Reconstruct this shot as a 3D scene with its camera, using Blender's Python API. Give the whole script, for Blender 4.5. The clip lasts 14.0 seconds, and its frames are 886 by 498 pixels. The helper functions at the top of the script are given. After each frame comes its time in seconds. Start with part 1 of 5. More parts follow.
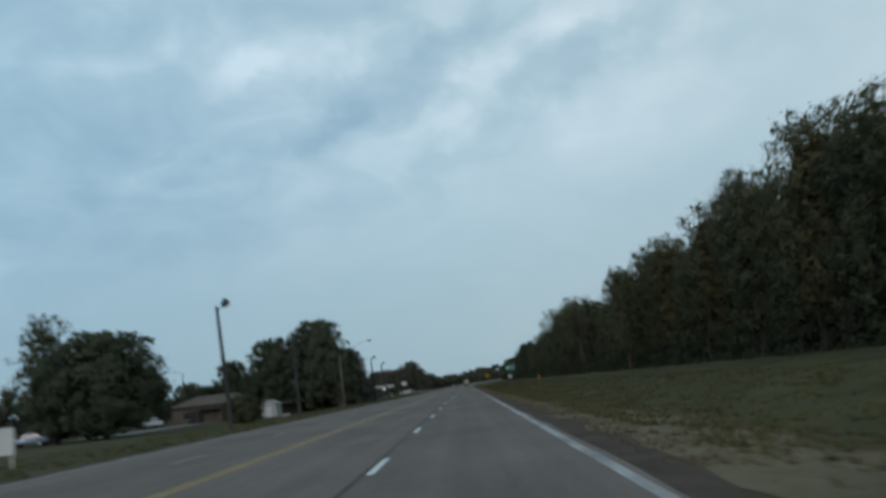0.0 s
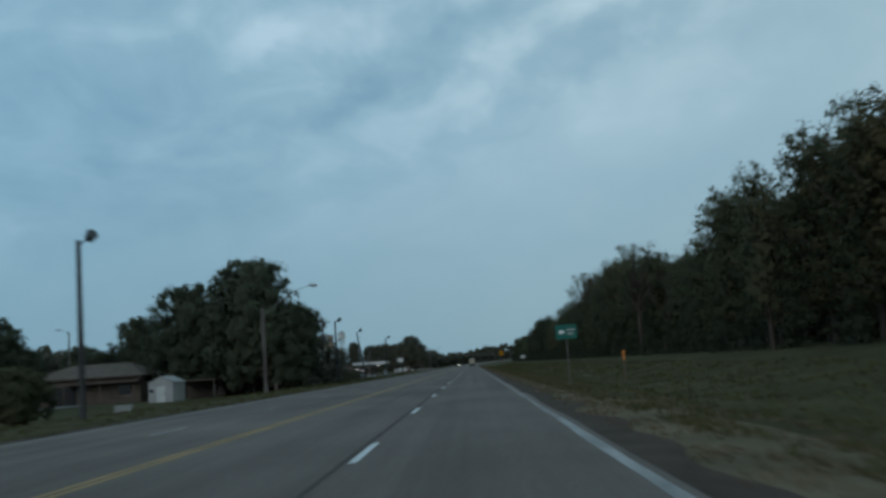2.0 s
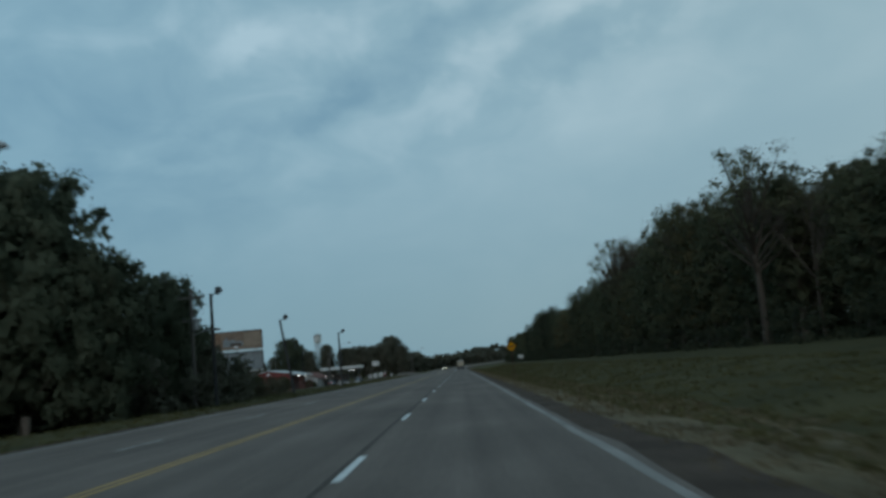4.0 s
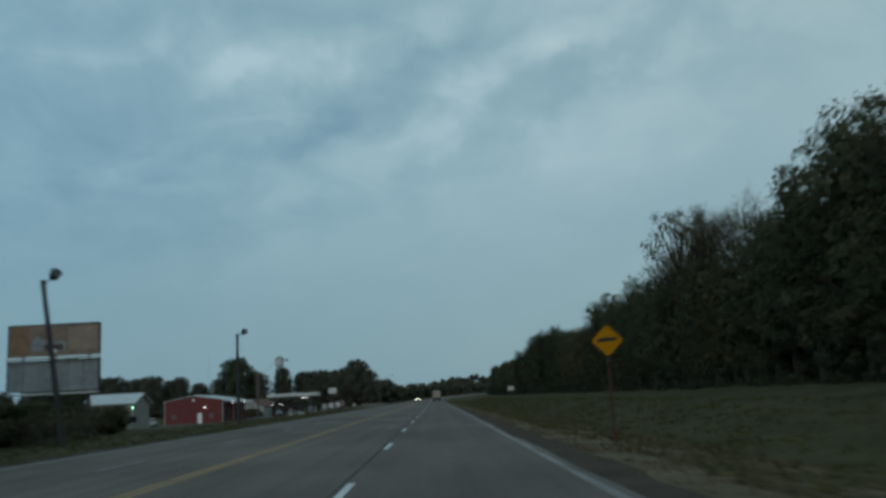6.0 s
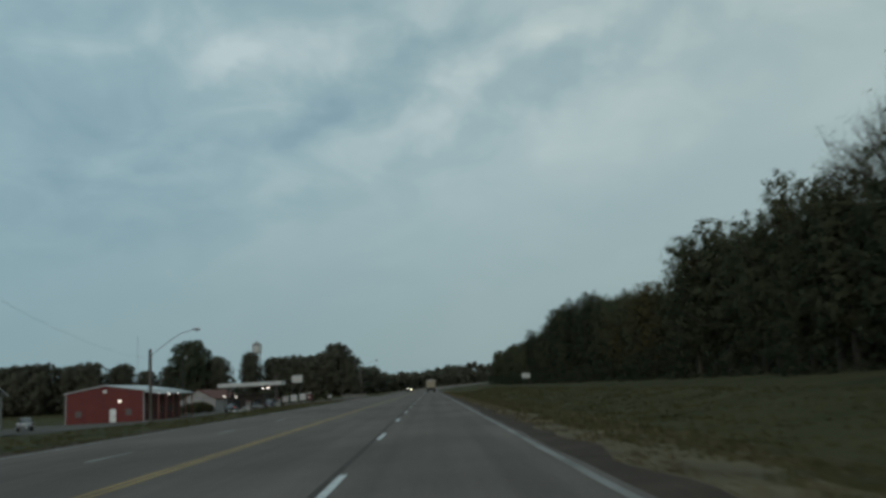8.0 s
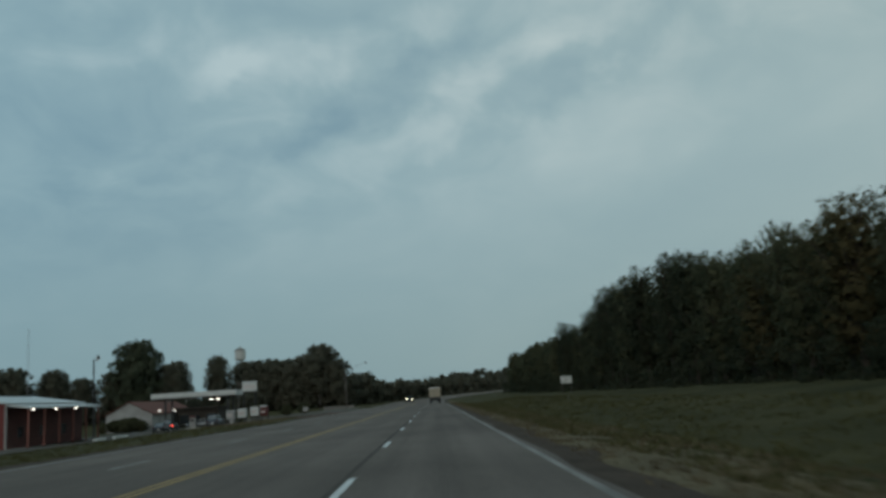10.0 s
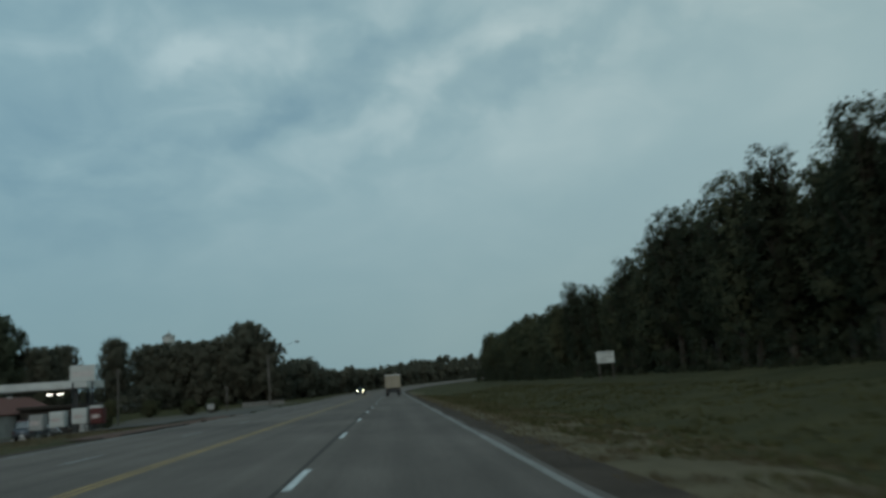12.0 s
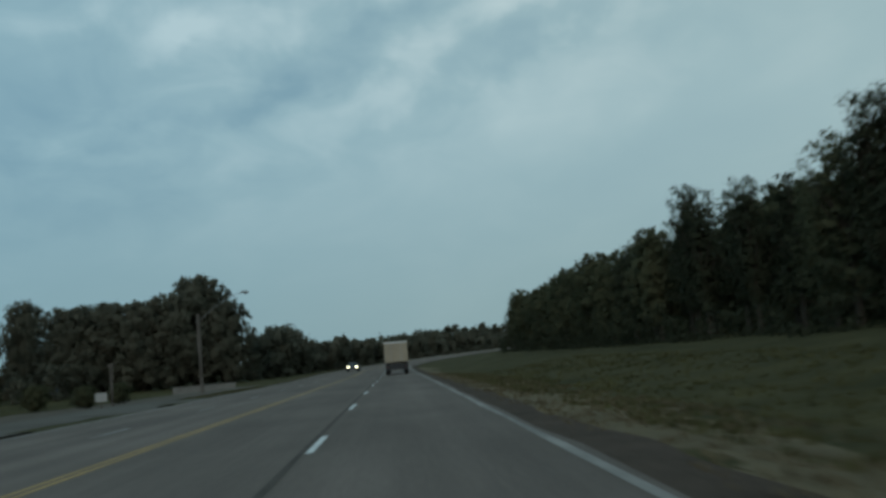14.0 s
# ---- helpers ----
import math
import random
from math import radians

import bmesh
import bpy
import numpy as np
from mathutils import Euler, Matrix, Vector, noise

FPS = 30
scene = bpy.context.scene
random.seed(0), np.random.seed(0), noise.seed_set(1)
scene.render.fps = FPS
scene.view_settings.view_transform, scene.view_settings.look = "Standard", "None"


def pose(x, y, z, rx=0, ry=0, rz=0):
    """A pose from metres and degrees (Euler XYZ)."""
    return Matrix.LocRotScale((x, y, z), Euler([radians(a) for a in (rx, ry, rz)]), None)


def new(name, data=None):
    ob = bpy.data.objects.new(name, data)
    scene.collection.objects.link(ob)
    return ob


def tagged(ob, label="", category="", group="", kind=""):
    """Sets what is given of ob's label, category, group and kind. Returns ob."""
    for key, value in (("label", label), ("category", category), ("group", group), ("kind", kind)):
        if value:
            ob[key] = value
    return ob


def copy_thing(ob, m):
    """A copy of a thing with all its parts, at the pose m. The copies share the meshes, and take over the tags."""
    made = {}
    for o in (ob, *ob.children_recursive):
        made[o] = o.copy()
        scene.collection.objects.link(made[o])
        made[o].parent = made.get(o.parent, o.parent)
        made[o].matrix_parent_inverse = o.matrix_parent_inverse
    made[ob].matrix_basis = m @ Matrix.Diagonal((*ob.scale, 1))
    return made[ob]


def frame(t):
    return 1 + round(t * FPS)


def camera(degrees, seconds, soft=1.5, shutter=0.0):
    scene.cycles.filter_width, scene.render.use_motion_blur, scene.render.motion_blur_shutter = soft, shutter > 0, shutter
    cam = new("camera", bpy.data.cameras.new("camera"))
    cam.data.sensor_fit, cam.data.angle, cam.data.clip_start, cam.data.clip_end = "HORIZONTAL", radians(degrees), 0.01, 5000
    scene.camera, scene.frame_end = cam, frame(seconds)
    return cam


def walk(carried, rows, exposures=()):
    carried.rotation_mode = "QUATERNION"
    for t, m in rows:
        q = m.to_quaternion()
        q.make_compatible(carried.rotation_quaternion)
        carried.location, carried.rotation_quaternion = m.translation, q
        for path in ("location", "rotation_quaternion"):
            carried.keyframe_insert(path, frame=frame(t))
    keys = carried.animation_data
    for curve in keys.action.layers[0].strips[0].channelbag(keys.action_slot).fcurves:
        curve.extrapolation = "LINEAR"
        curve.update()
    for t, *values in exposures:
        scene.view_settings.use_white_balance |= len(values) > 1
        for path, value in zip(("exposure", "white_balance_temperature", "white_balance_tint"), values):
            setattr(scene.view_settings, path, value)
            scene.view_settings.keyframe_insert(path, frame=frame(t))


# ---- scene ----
EYE = 1.277          # the lens above the road


def aim(x, y, yaw, pitch, roll):
    """A pose over the road from yaw (to the left), pitch (up) and roll, in degrees."""
    return pose(x, y, EYE, 0, 0, yaw) @ pose(0, 0, 0, 90 + pitch) @ pose(0, 0, 0, 0, 0, roll)


DRIVE = [  # seconds, x, y, yaw, pitch, roll
    (0, 1.72, 0.37, 0.61, 9.04, -6.15),
    (0.5, 1.72, 12.62, -1.17, 6.67, -5.37),
    (1, 1.70, 24.97, -2.86, 9.81, -7.23),
    (1.5, 1.75, 37.84, 0.08, 7.52, -5.74),
    (2, 1.79, 51.02, 1.46, 7.70, -3.79),
    (2.5, 1.75, 64.09, -0.51, 7.70, -4.11),
    (2.7, 1.75, 69.29, -0.08, 7.19, -6.15),
    (4.8, 1.55, 120.35, -0.02, 9.24, -3.53),
    (5, 1.53, 125.11, -2.51, 9.67, -2.84),
    (5.5, 1.51, 137.30, -2.92, 10.09, -1.94),
    (6, 1.40, 149.89, -0.94, 9.76, -2.97),
    (6.5, 1.37, 162.14, -1.01, 8.49, -2.82),
    (7, 1.39, 174.55, -1.30, 7.52, -3.31),
    (7.5, 1.37, 186.79, -1.60, 8.26, -3.28),
    (8, 1.42, 198.95, -1.30, 9.09, -3.04),
    (10.3, 1.45, 253.76, -1.18, 9.97, -3.47),
    (10.5, 1.44, 258.62, -1.95, 10.44, -4.06),
    (11, 1.47, 270.92, -2.16, 10.37, -5.00),
    (11.5, 1.49, 283.16, -3.00, 9.77, -4.25),
    (12, 1.51, 295.16, -3.93, 8.90, -4.02),
    (12.5, 1.41, 307.11, -3.63, 9.75, -4.68),
    (13, 1.38, 318.95, -3.46, 9.20, -4.16),
    (13.5, 1.41, 330.60, -3.55, 7.88, -3.14),
    (14, 1.42, 342.43, -3.77, 7.17, -4.92),
]
cam = camera(54.51, 14.0, soft=3.2, shutter=0.5)
walk(cam, [(t, aim(*row)) for t, *row in DRIVE], exposures=[(0, 0.49, 6632, 17.2), (0.5, 0.32, 6367, 15.3), (1, 0.28, 6346, 13.4), (1.5, 0.27, 6285, 12.2), (2, 0.14, 6059, 9.2), (2.5, 0.07, 5975, 8.5), (5, 0.00, 6299, 7.2), (6, 0.00, 6333, 6.8), (6.5, 0.00, 6272, 5.4), (7, -0.05, 6651, 7.6), (7.5, 0.05, 6864, 9.0), (8, 0.12, 7172, 12.6), (10.5, 0.00, 6959, 9.5), (11, 0.02, 6997, 8.9), (11.5, 0.00, 6845, 7.2), (12, 0.00, 6748, 6.6), (12.5, 0.00, 6559, 5.1), (13, -0.04, 6403, 3.1), (14, 0.12, 6619, 6.4)])

# ---- sky and light ----
world = bpy.data.worlds.new("world")
scene.world = world
world.use_nodes = True
SUN_UP, SUN_TURN = 24.0, 200.0
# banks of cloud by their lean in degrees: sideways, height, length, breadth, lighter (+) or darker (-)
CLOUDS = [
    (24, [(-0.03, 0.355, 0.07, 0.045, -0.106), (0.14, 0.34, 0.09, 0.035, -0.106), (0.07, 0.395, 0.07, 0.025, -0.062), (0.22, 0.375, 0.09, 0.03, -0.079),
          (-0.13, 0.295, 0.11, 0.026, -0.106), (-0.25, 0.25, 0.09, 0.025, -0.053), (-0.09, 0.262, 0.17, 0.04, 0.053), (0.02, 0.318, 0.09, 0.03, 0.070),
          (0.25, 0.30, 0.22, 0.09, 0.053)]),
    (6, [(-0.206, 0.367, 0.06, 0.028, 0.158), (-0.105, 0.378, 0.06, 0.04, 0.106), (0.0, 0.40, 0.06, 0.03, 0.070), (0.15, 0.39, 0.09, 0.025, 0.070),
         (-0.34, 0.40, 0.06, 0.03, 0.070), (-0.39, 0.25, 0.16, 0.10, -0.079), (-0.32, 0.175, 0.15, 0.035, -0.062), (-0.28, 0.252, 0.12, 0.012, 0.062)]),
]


def link_sky():
    nt = world.node_tree
    nt.nodes.clear()

    def n(kind, **kw):
        node = nt.nodes.new(kind)
        for key, value in kw.items():
            node.inputs[key].default_value = value
        return node
    link = nt.links.new
    sky = nt.nodes.new("ShaderNodeTexSky")
    sky.sky_type, sky.sun_disc = "NISHITA", False
    sky.sun_elevation, sky.sun_rotation = radians(SUN_UP), radians(SUN_TURN)
    sky.air_density, sky.dust_density, sky.ozone_density = 1.0, 2.0, 2.0
    dim = n("ShaderNodeVectorMath")
    dim.operation = "SCALE"
    dim.inputs["Scale"].default_value = 0.075
    link(sky.outputs["Color"], dim.inputs[0])
    # a flat layer of cloud: the way of the ray, divided by its rise
    co = nt.nodes.new("ShaderNodeTexCoord")
    sep = nt.nodes.new("ShaderNodeSeparateXYZ")
    link(co.outputs["Generated"], sep.inputs[0])
    rise = n("ShaderNodeMath")
    rise.operation = "ADD"
    rise.inputs[1].default_value = 0.42
    high = nt.nodes.new("ShaderNodeMath")
    high.operation = "MAXIMUM"
    high.inputs[1].default_value = 0.0
    link(sep.outputs["Z"], high.inputs[0])
    link(high.outputs[0], rise.inputs[0])
    flat = nt.nodes.new("ShaderNodeVectorMath")
    flat.operation = "DIVIDE"
    both = nt.nodes.new("ShaderNodeCombineXYZ")
    for k in "XYZ":
        link(rise.outputs[0], both.inputs[k])
    link(co.outputs["Generated"], flat.inputs[0])
    link(both.outputs[0], flat.inputs[1])
    turn = nt.nodes.new("ShaderNodeMapping")
    turn.inputs["Rotation"].default_value = (0, 0, radians(28))
    turn.inputs["Scale"].default_value = (1.0, 0.8, 1.0)
    link(flat.outputs[0], turn.inputs[0])
    broad = n("ShaderNodeTexNoise", Scale=2.4, Detail=4.0, Roughness=0.46, Distortion=0.35)
    fine = n("ShaderNodeTexNoise", Scale=6.5, Detail=5.0, Roughness=0.52, Distortion=0.5)
    link(turn.outputs[0], broad.inputs["Vector"])
    link(flat.outputs[0], fine.inputs["Vector"])
    # the direction as a flat chart (sideways, upwards), stirred by noise at two scales
    chart = nt.nodes.new("ShaderNodeCombineXYZ")
    link(sep.outputs["X"], chart.inputs["X"])
    link(sep.outputs["Z"], chart.inputs["Y"])
    where = chart.outputs[0]
    for size, amount in ((9.0, 0.055), (26.0, 0.022)):
        stir = n("ShaderNodeTexNoise", Scale=size, Detail=3.0, Roughness=0.55)
        link(co.outputs["Generated"], stir.inputs["Vector"])
        shift = nt.nodes.new("ShaderNodeVectorMath")
        shift.operation = "MULTIPLY_ADD"
        shift.inputs[1].default_value = (amount * 2, amount * 2, 0)
        link(stir.outputs["Color"], shift.inputs[0])
        link(where, shift.inputs[2])
        back_to = nt.nodes.new("ShaderNodeVectorMath")
        back_to.operation = "SUBTRACT"
        back_to.inputs[1].default_value = (amount, amount, 0)
        link(shift.outputs[0], back_to.inputs[0])
        where = back_to.outputs[0]

    def maths(kind, first, second, third=0.0):
        node = nt.nodes.new("ShaderNodeMath")
        node.operation = kind
        for socket, value in zip(node.inputs, (first, second, third)):
            if isinstance(value, float):
                socket.default_value = value
            else:
                link(value, socket)
        return node.outputs[0]
    # finer mottling in the high broken cloud, hardly any in the smooth sheet below it
    rough_part = n("ShaderNodeMapRange")
    rough_part.interpolation_type = "SMOOTHSTEP"
    rough_part.inputs["From Min"].default_value, rough_part.inputs["From Max"].default_value = 0.16, 0.36
    rough_part.inputs["To Min"].default_value, rough_part.inputs["To Max"].default_value = 0.07, 0.50
    link(maths("MULTIPLY_ADD", sep.outputs["X"], -0.25, sep.outputs["Z"]), rough_part.inputs["Value"])
    total = maths("MULTIPLY_ADD", maths("SUBTRACT", broad.outputs["Fac"], 0.5), 0.28, 0.705)
    total = maths("MULTIPLY_ADD", maths("SUBTRACT", fine.outputs["Fac"], 0.5), rough_part.outputs["Result"], total)
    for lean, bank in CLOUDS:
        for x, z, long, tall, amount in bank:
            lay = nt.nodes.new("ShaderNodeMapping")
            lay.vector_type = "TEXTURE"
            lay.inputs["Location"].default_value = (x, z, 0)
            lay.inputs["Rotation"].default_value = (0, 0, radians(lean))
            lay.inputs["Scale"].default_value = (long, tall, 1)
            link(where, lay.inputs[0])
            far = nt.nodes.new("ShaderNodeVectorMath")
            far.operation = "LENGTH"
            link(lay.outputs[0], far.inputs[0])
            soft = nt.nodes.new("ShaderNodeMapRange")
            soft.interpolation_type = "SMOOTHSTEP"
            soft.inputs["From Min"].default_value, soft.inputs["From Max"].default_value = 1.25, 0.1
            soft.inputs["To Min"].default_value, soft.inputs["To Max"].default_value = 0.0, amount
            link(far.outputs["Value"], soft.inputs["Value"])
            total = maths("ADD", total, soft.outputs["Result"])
    ramp = nt.nodes.new("ShaderNodeValToRGB")
    ramp.color_ramp.elements[0].position, ramp.color_ramp.elements[1].position = 0.51, 0.91
    ramp.color_ramp.elements[0].color = (0.200, 0.334, 0.412, 1)
    ramp.color_ramp.elements[1].color = (0.44, 0.572, 0.620, 1)
    mid = ramp.color_ramp.elements.new(0.70)
    mid.color = (0.282, 0.425, 0.486, 1)
    link(total, ramp.inputs[0])
    low = nt.nodes.new("ShaderNodeMapRange")
    low.interpolation_type = "SMOOTHSTEP"
    low.inputs["From Min"].default_value, low.inputs["From Max"].default_value = 0.02, 0.30
    low.inputs["To Min"].default_value, low.inputs["To Max"].default_value = 0.80, 0.0
    link(high.outputs[0], low.inputs["Value"])
    haze = nt.nodes.new("ShaderNodeMix")
    haze.data_type = "RGBA"
    haze.inputs["B"].default_value = (0.215, 0.330, 0.375, 1)
    link(low.outputs["Result"], haze.inputs["Factor"])
    link(ramp.outputs["Color"], haze.inputs["A"])
    over = nt.nodes.new("ShaderNodeMix")
    over.data_type = "RGBA"
    over.inputs["Factor"].default_value = 0.93
    link(dim.outputs[0], over.inputs["A"])
    # bluer to one side, greyer to the side where the cloud is thinner
    tone = nt.nodes.new("ShaderNodeCombineXYZ")
    for k, amount in (("X", 0.32), ("Y", 0.14), ("Z", 0.02)):
        shade = nt.nodes.new("ShaderNodeMath")
        shade.operation = "MULTIPLY_ADD"
        shade.inputs[1].default_value, shade.inputs[2].default_value = amount, 1.0
        link(sep.outputs["X"], shade.inputs[0])
        link(shade.outputs[0], tone.inputs[k])
    toned = nt.nodes.new("ShaderNodeVectorMath")
    toned.operation = "MULTIPLY"
    link(haze.outputs["Result"], toned.inputs[0])
    link(tone.outputs[0], toned.inputs[1])
    link(toned.outputs[0], over.inputs["B"])
    back = n("ShaderNodeBackground", Strength=1.0)
    link(over.outputs["Result"], back.inputs["Color"])
    out = nt.nodes.new("ShaderNodeOutputWorld")
    link(back.outputs[0], out.inputs["Surface"])


link_sky()
sun = new("sun", bpy.data.lights.new("sun", "SUN"))
sun.data.energy, sun.data.angle, sun.data.color = 0.5, radians(25), (1.0, 0.95, 0.88)
sun.matrix_world = pose(0, 0, 60, 90 - SUN_UP, 0, 180 - SUN_TURN)

# ---- materials ----
def mat(name, color, rough=0.8, metal=0.0, vary=0.25, scale=4.0, fine=40.0, bump=0.2, bump_scale=60.0, emit=0.0, spread=0.0, spec=0.3, dist=0.02,
        tint=None, stretch=(1, 1, 1)):
    """Colour with variation at two scales, fine relief, and optional spread between objects."""
    m = bpy.data.materials.new(name)
    m.use_nodes = True
    nt = m.node_tree
    b = nt.nodes["Principled BSDF"]
    b.inputs["Roughness"].default_value, b.inputs["Metallic"].default_value = rough, metal
    b.inputs["Specular IOR Level"].default_value = spec
    co = nt.nodes.new("ShaderNodeTexCoord")
    place = nt.nodes.new("ShaderNodeMapping")
    place.inputs["Scale"].default_value = stretch
    nt.links.new(co.outputs["Object"], place.inputs[0])

    def tex(sc, detail):
        k = nt.nodes.new("ShaderNodeTexNoise")
        k.inputs["Scale"].default_value, k.inputs["Detail"].default_value = sc, detail
        nt.links.new(place.outputs[0], k.inputs["Vector"])
        return k
    big, small = tex(scale, 5), tex(fine, 3)
    add = nt.nodes.new("ShaderNodeMath")
    add.operation = "MULTIPLY_ADD"
    add.inputs[1].default_value = 0.5
    nt.links.new(small.outputs["Fac"], add.inputs[0])
    nt.links.new(big.outputs["Fac"], add.inputs[2])
    fac = add.outputs[0]
    if spread:
        info = nt.nodes.new("ShaderNodeObjectInfo")
        more = nt.nodes.new("ShaderNodeMath")
        more.operation = "MULTIPLY_ADD"
        more.inputs[1].default_value = spread
        nt.links.new(info.outputs["Random"], more.inputs[0])
        nt.links.new(fac, more.inputs[2])
        fac = more.outputs[0]
    ramp = nt.nodes.new("ShaderNodeValToRGB")
    low, top = 0.45, 1.05 + spread
    ramp.color_ramp.elements[0].position, ramp.color_ramp.elements[1].position = low / (top + 0.2), 1.0
    dark = [c * (1 - vary) for c in color]
    light = [min(c * (1 + vary), 0.95) for c in (tint or color)]
    ramp.color_ramp.elements[0].color, ramp.color_ramp.elements[1].color = (*dark, 1), (*light, 1)
    shift = nt.nodes.new("ShaderNodeMath")
    shift.operation = "DIVIDE"
    shift.inputs[1].default_value = top
    nt.links.new(fac, shift.inputs[0])
    nt.links.new(shift.outputs[0], ramp.inputs[0])
    nt.links.new(ramp.outputs[0], b.inputs["Base Color"])
    if bump:
        rel = tex(bump_scale, 3)
        bp = nt.nodes.new("ShaderNodeBump")
        bp.inputs["Strength"].default_value, bp.inputs["Distance"].default_value = bump, dist
        nt.links.new(rel.outputs["Fac"], bp.inputs["Height"])
        nt.links.new(bp.outputs[0], b.inputs["Normal"])
    if emit:
        b.inputs["Emission Color"].default_value, b.inputs["Emission Strength"].default_value = (*color, 1), emit
    return m


def asphalt():
    """Worn asphalt: speckle, patches, and long streaks where the wheels run."""
    m = mat("asphalt", (0.135, 0.115, 0.103), 0.9, vary=0.25, scale=0.5, fine=11, bump=0.4, bump_scale=70, stretch=(1, 0.3, 1), spec=0.1)
    nt = m.node_tree
    b = nt.nodes["Principled BSDF"]
    base = b.inputs["Base Color"].links[0].from_socket
    co = nt.nodes.new("ShaderNodeTexCoord")
    for size, stretch, low, top in ((1.0, (1.5, 0.012, 1), 0.84, 1.12), (0.09, (1, 1, 1), 0.84, 1.14), (38.0, (1, 1, 1), 0.72, 1.28)):
        place = nt.nodes.new("ShaderNodeMapping")
        place.inputs["Scale"].default_value = stretch
        nt.links.new(co.outputs["Object"], place.inputs[0])
        k = nt.nodes.new("ShaderNodeTexNoise")
        k.inputs["Scale"].default_value, k.inputs["Detail"].default_value = size, 4
        nt.links.new(place.outputs[0], k.inputs["Vector"])
        r = nt.nodes.new("ShaderNodeMapRange")
        r.inputs["From Min"].default_value, r.inputs["From Max"].default_value = 0.3, 0.7
        r.inputs["To Min"].default_value, r.inputs["To Max"].default_value = low, top
        nt.links.new(k.outputs["Fac"], r.inputs["Value"])
        mul = nt.nodes.new("ShaderNodeVectorMath")
        mul.operation = "SCALE"
        nt.links.new(base, mul.inputs[0])
        nt.links.new(r.outputs["Result"], mul.inputs["Scale"])
        base = mul.outputs[0]
    nt.links.new(base, b.inputs["Base Color"])
    return m


M_ASPHALT = asphalt()
M_SEAM = mat("tar", (0.072, 0.065, 0.058), 0.95, spec=0.1, vary=0.4, scale=1.5, fine=14, bump=0.2)
M_WHITE_LINE = mat("white_road_paint", (0.52, 0.54, 0.54), 0.7, vary=0.45, scale=3, fine=22, bump=0.2)
M_THIN_LINE = mat("thin_edge_paint", (0.185, 0.178, 0.168), 0.8, vary=0.6, scale=0.9, fine=14, bump=0.2, stretch=(1, 0.4, 1))
M_EDGE_LINE = mat("worn_edge_paint", (0.235, 0.235, 0.23), 0.75, vary=0.75, scale=1.2, fine=16, bump=0.2, stretch=(1, 0.4, 1))
M_YELLOW_LINE = mat("yellow_road_paint", (0.26, 0.172, 0.066), 0.75, vary=0.45, scale=1.6, fine=16, bump=0.2, stretch=(1, 0.4, 1))
M_GRASS = mat("grass", (0.040, 0.045, 0.019), 0.95, vary=0.4, scale=0.22, fine=2.6, bump=0.9, bump_scale=9, spec=0.1, dist=0.15, tint=(0.064, 0.057, 0.027))
M_STRAW = mat("straw_grass", (0.106, 0.089, 0.056), 0.95, vary=0.35, scale=0.4, fine=4, bump=0.7, bump_scale=12, spec=0.1, dist=0.1, tint=(0.128, 0.106, 0.068))
M_BLADE = mat("grass_blades", (0.048, 0.057, 0.023), 0.9, vary=0.4, scale=0.35, fine=3, bump=0, spec=0.1, tint=(0.076, 0.070, 0.032))
M_DIRT = mat("bare_dirt", (0.064, 0.049, 0.039), 0.95, vary=0.5, scale=0.7, fine=8, bump=0.8, bump_scale=22, spec=0.1, dist=0.05)
M_GRAVEL = mat("gravel_lot", (0.17, 0.165, 0.155), 0.95, vary=0.3, scale=0.3, fine=5, bump=0.5, bump_scale=30, spec=0.15)
M_BARK = mat("bark", (0.062, 0.052, 0.042), 0.95, vary=0.4, scale=2, fine=18, bump=0.9, bump_scale=14, spec=0.1, stretch=(1, 1, 0.25))
M_LEAF = mat("dark_green_leaves", (0.077, 0.089, 0.056), 0.9, vary=0.2, scale=0.28, fine=1.2, bump=0, spread=0.3, spec=0.05, tint=(0.106, 0.104, 0.060))
M_DULL_LEAF = mat("dull_green_leaves", (0.074, 0.089, 0.060), 0.9, vary=0.2, scale=0.28, fine=1.2, bump=0, spread=0.3, spec=0.05, tint=(0.092, 0.103, 0.070))
# Distant foliage: paler and greyer, with the haze put into its colour.
M_HAZE_LEAF = mat("haze_paled_leaves", (0.100, 0.101, 0.076), 0.9, vary=0.2, scale=0.28, fine=1.2, bump=0, spread=0.3, spec=0.05, tint=(0.122, 0.118, 0.090))
M_AUTUMN = mat("turning_leaves", (0.098, 0.086, 0.046), 0.9, vary=0.3, scale=0.3, fine=1.2, bump=0, spread=0.3, spec=0.05, tint=(0.115, 0.094, 0.048))
M_PINE = mat("pine_needles", (0.052, 0.058, 0.036), 0.9, vary=0.4, scale=0.4, fine=3, bump=0, spread=0.3, spec=0.15)
def let_light_through(m, share):
    """Thin leaves: a share of the light passes."""
    nt = m.node_tree
    b = nt.nodes["Principled BSDF"]
    t = nt.nodes.new("ShaderNodeBsdfTranslucent")
    nt.links.new(b.inputs["Base Color"].links[0].from_socket, t.inputs["Color"])
    mix = nt.nodes.new("ShaderNodeMixShader")
    mix.inputs["Fac"].default_value = share
    nt.links.new(b.outputs[0], mix.inputs[1])
    nt.links.new(t.outputs[0], mix.inputs[2])
    nt.links.new(mix.outputs[0], nt.nodes["Material Output"].inputs["Surface"])


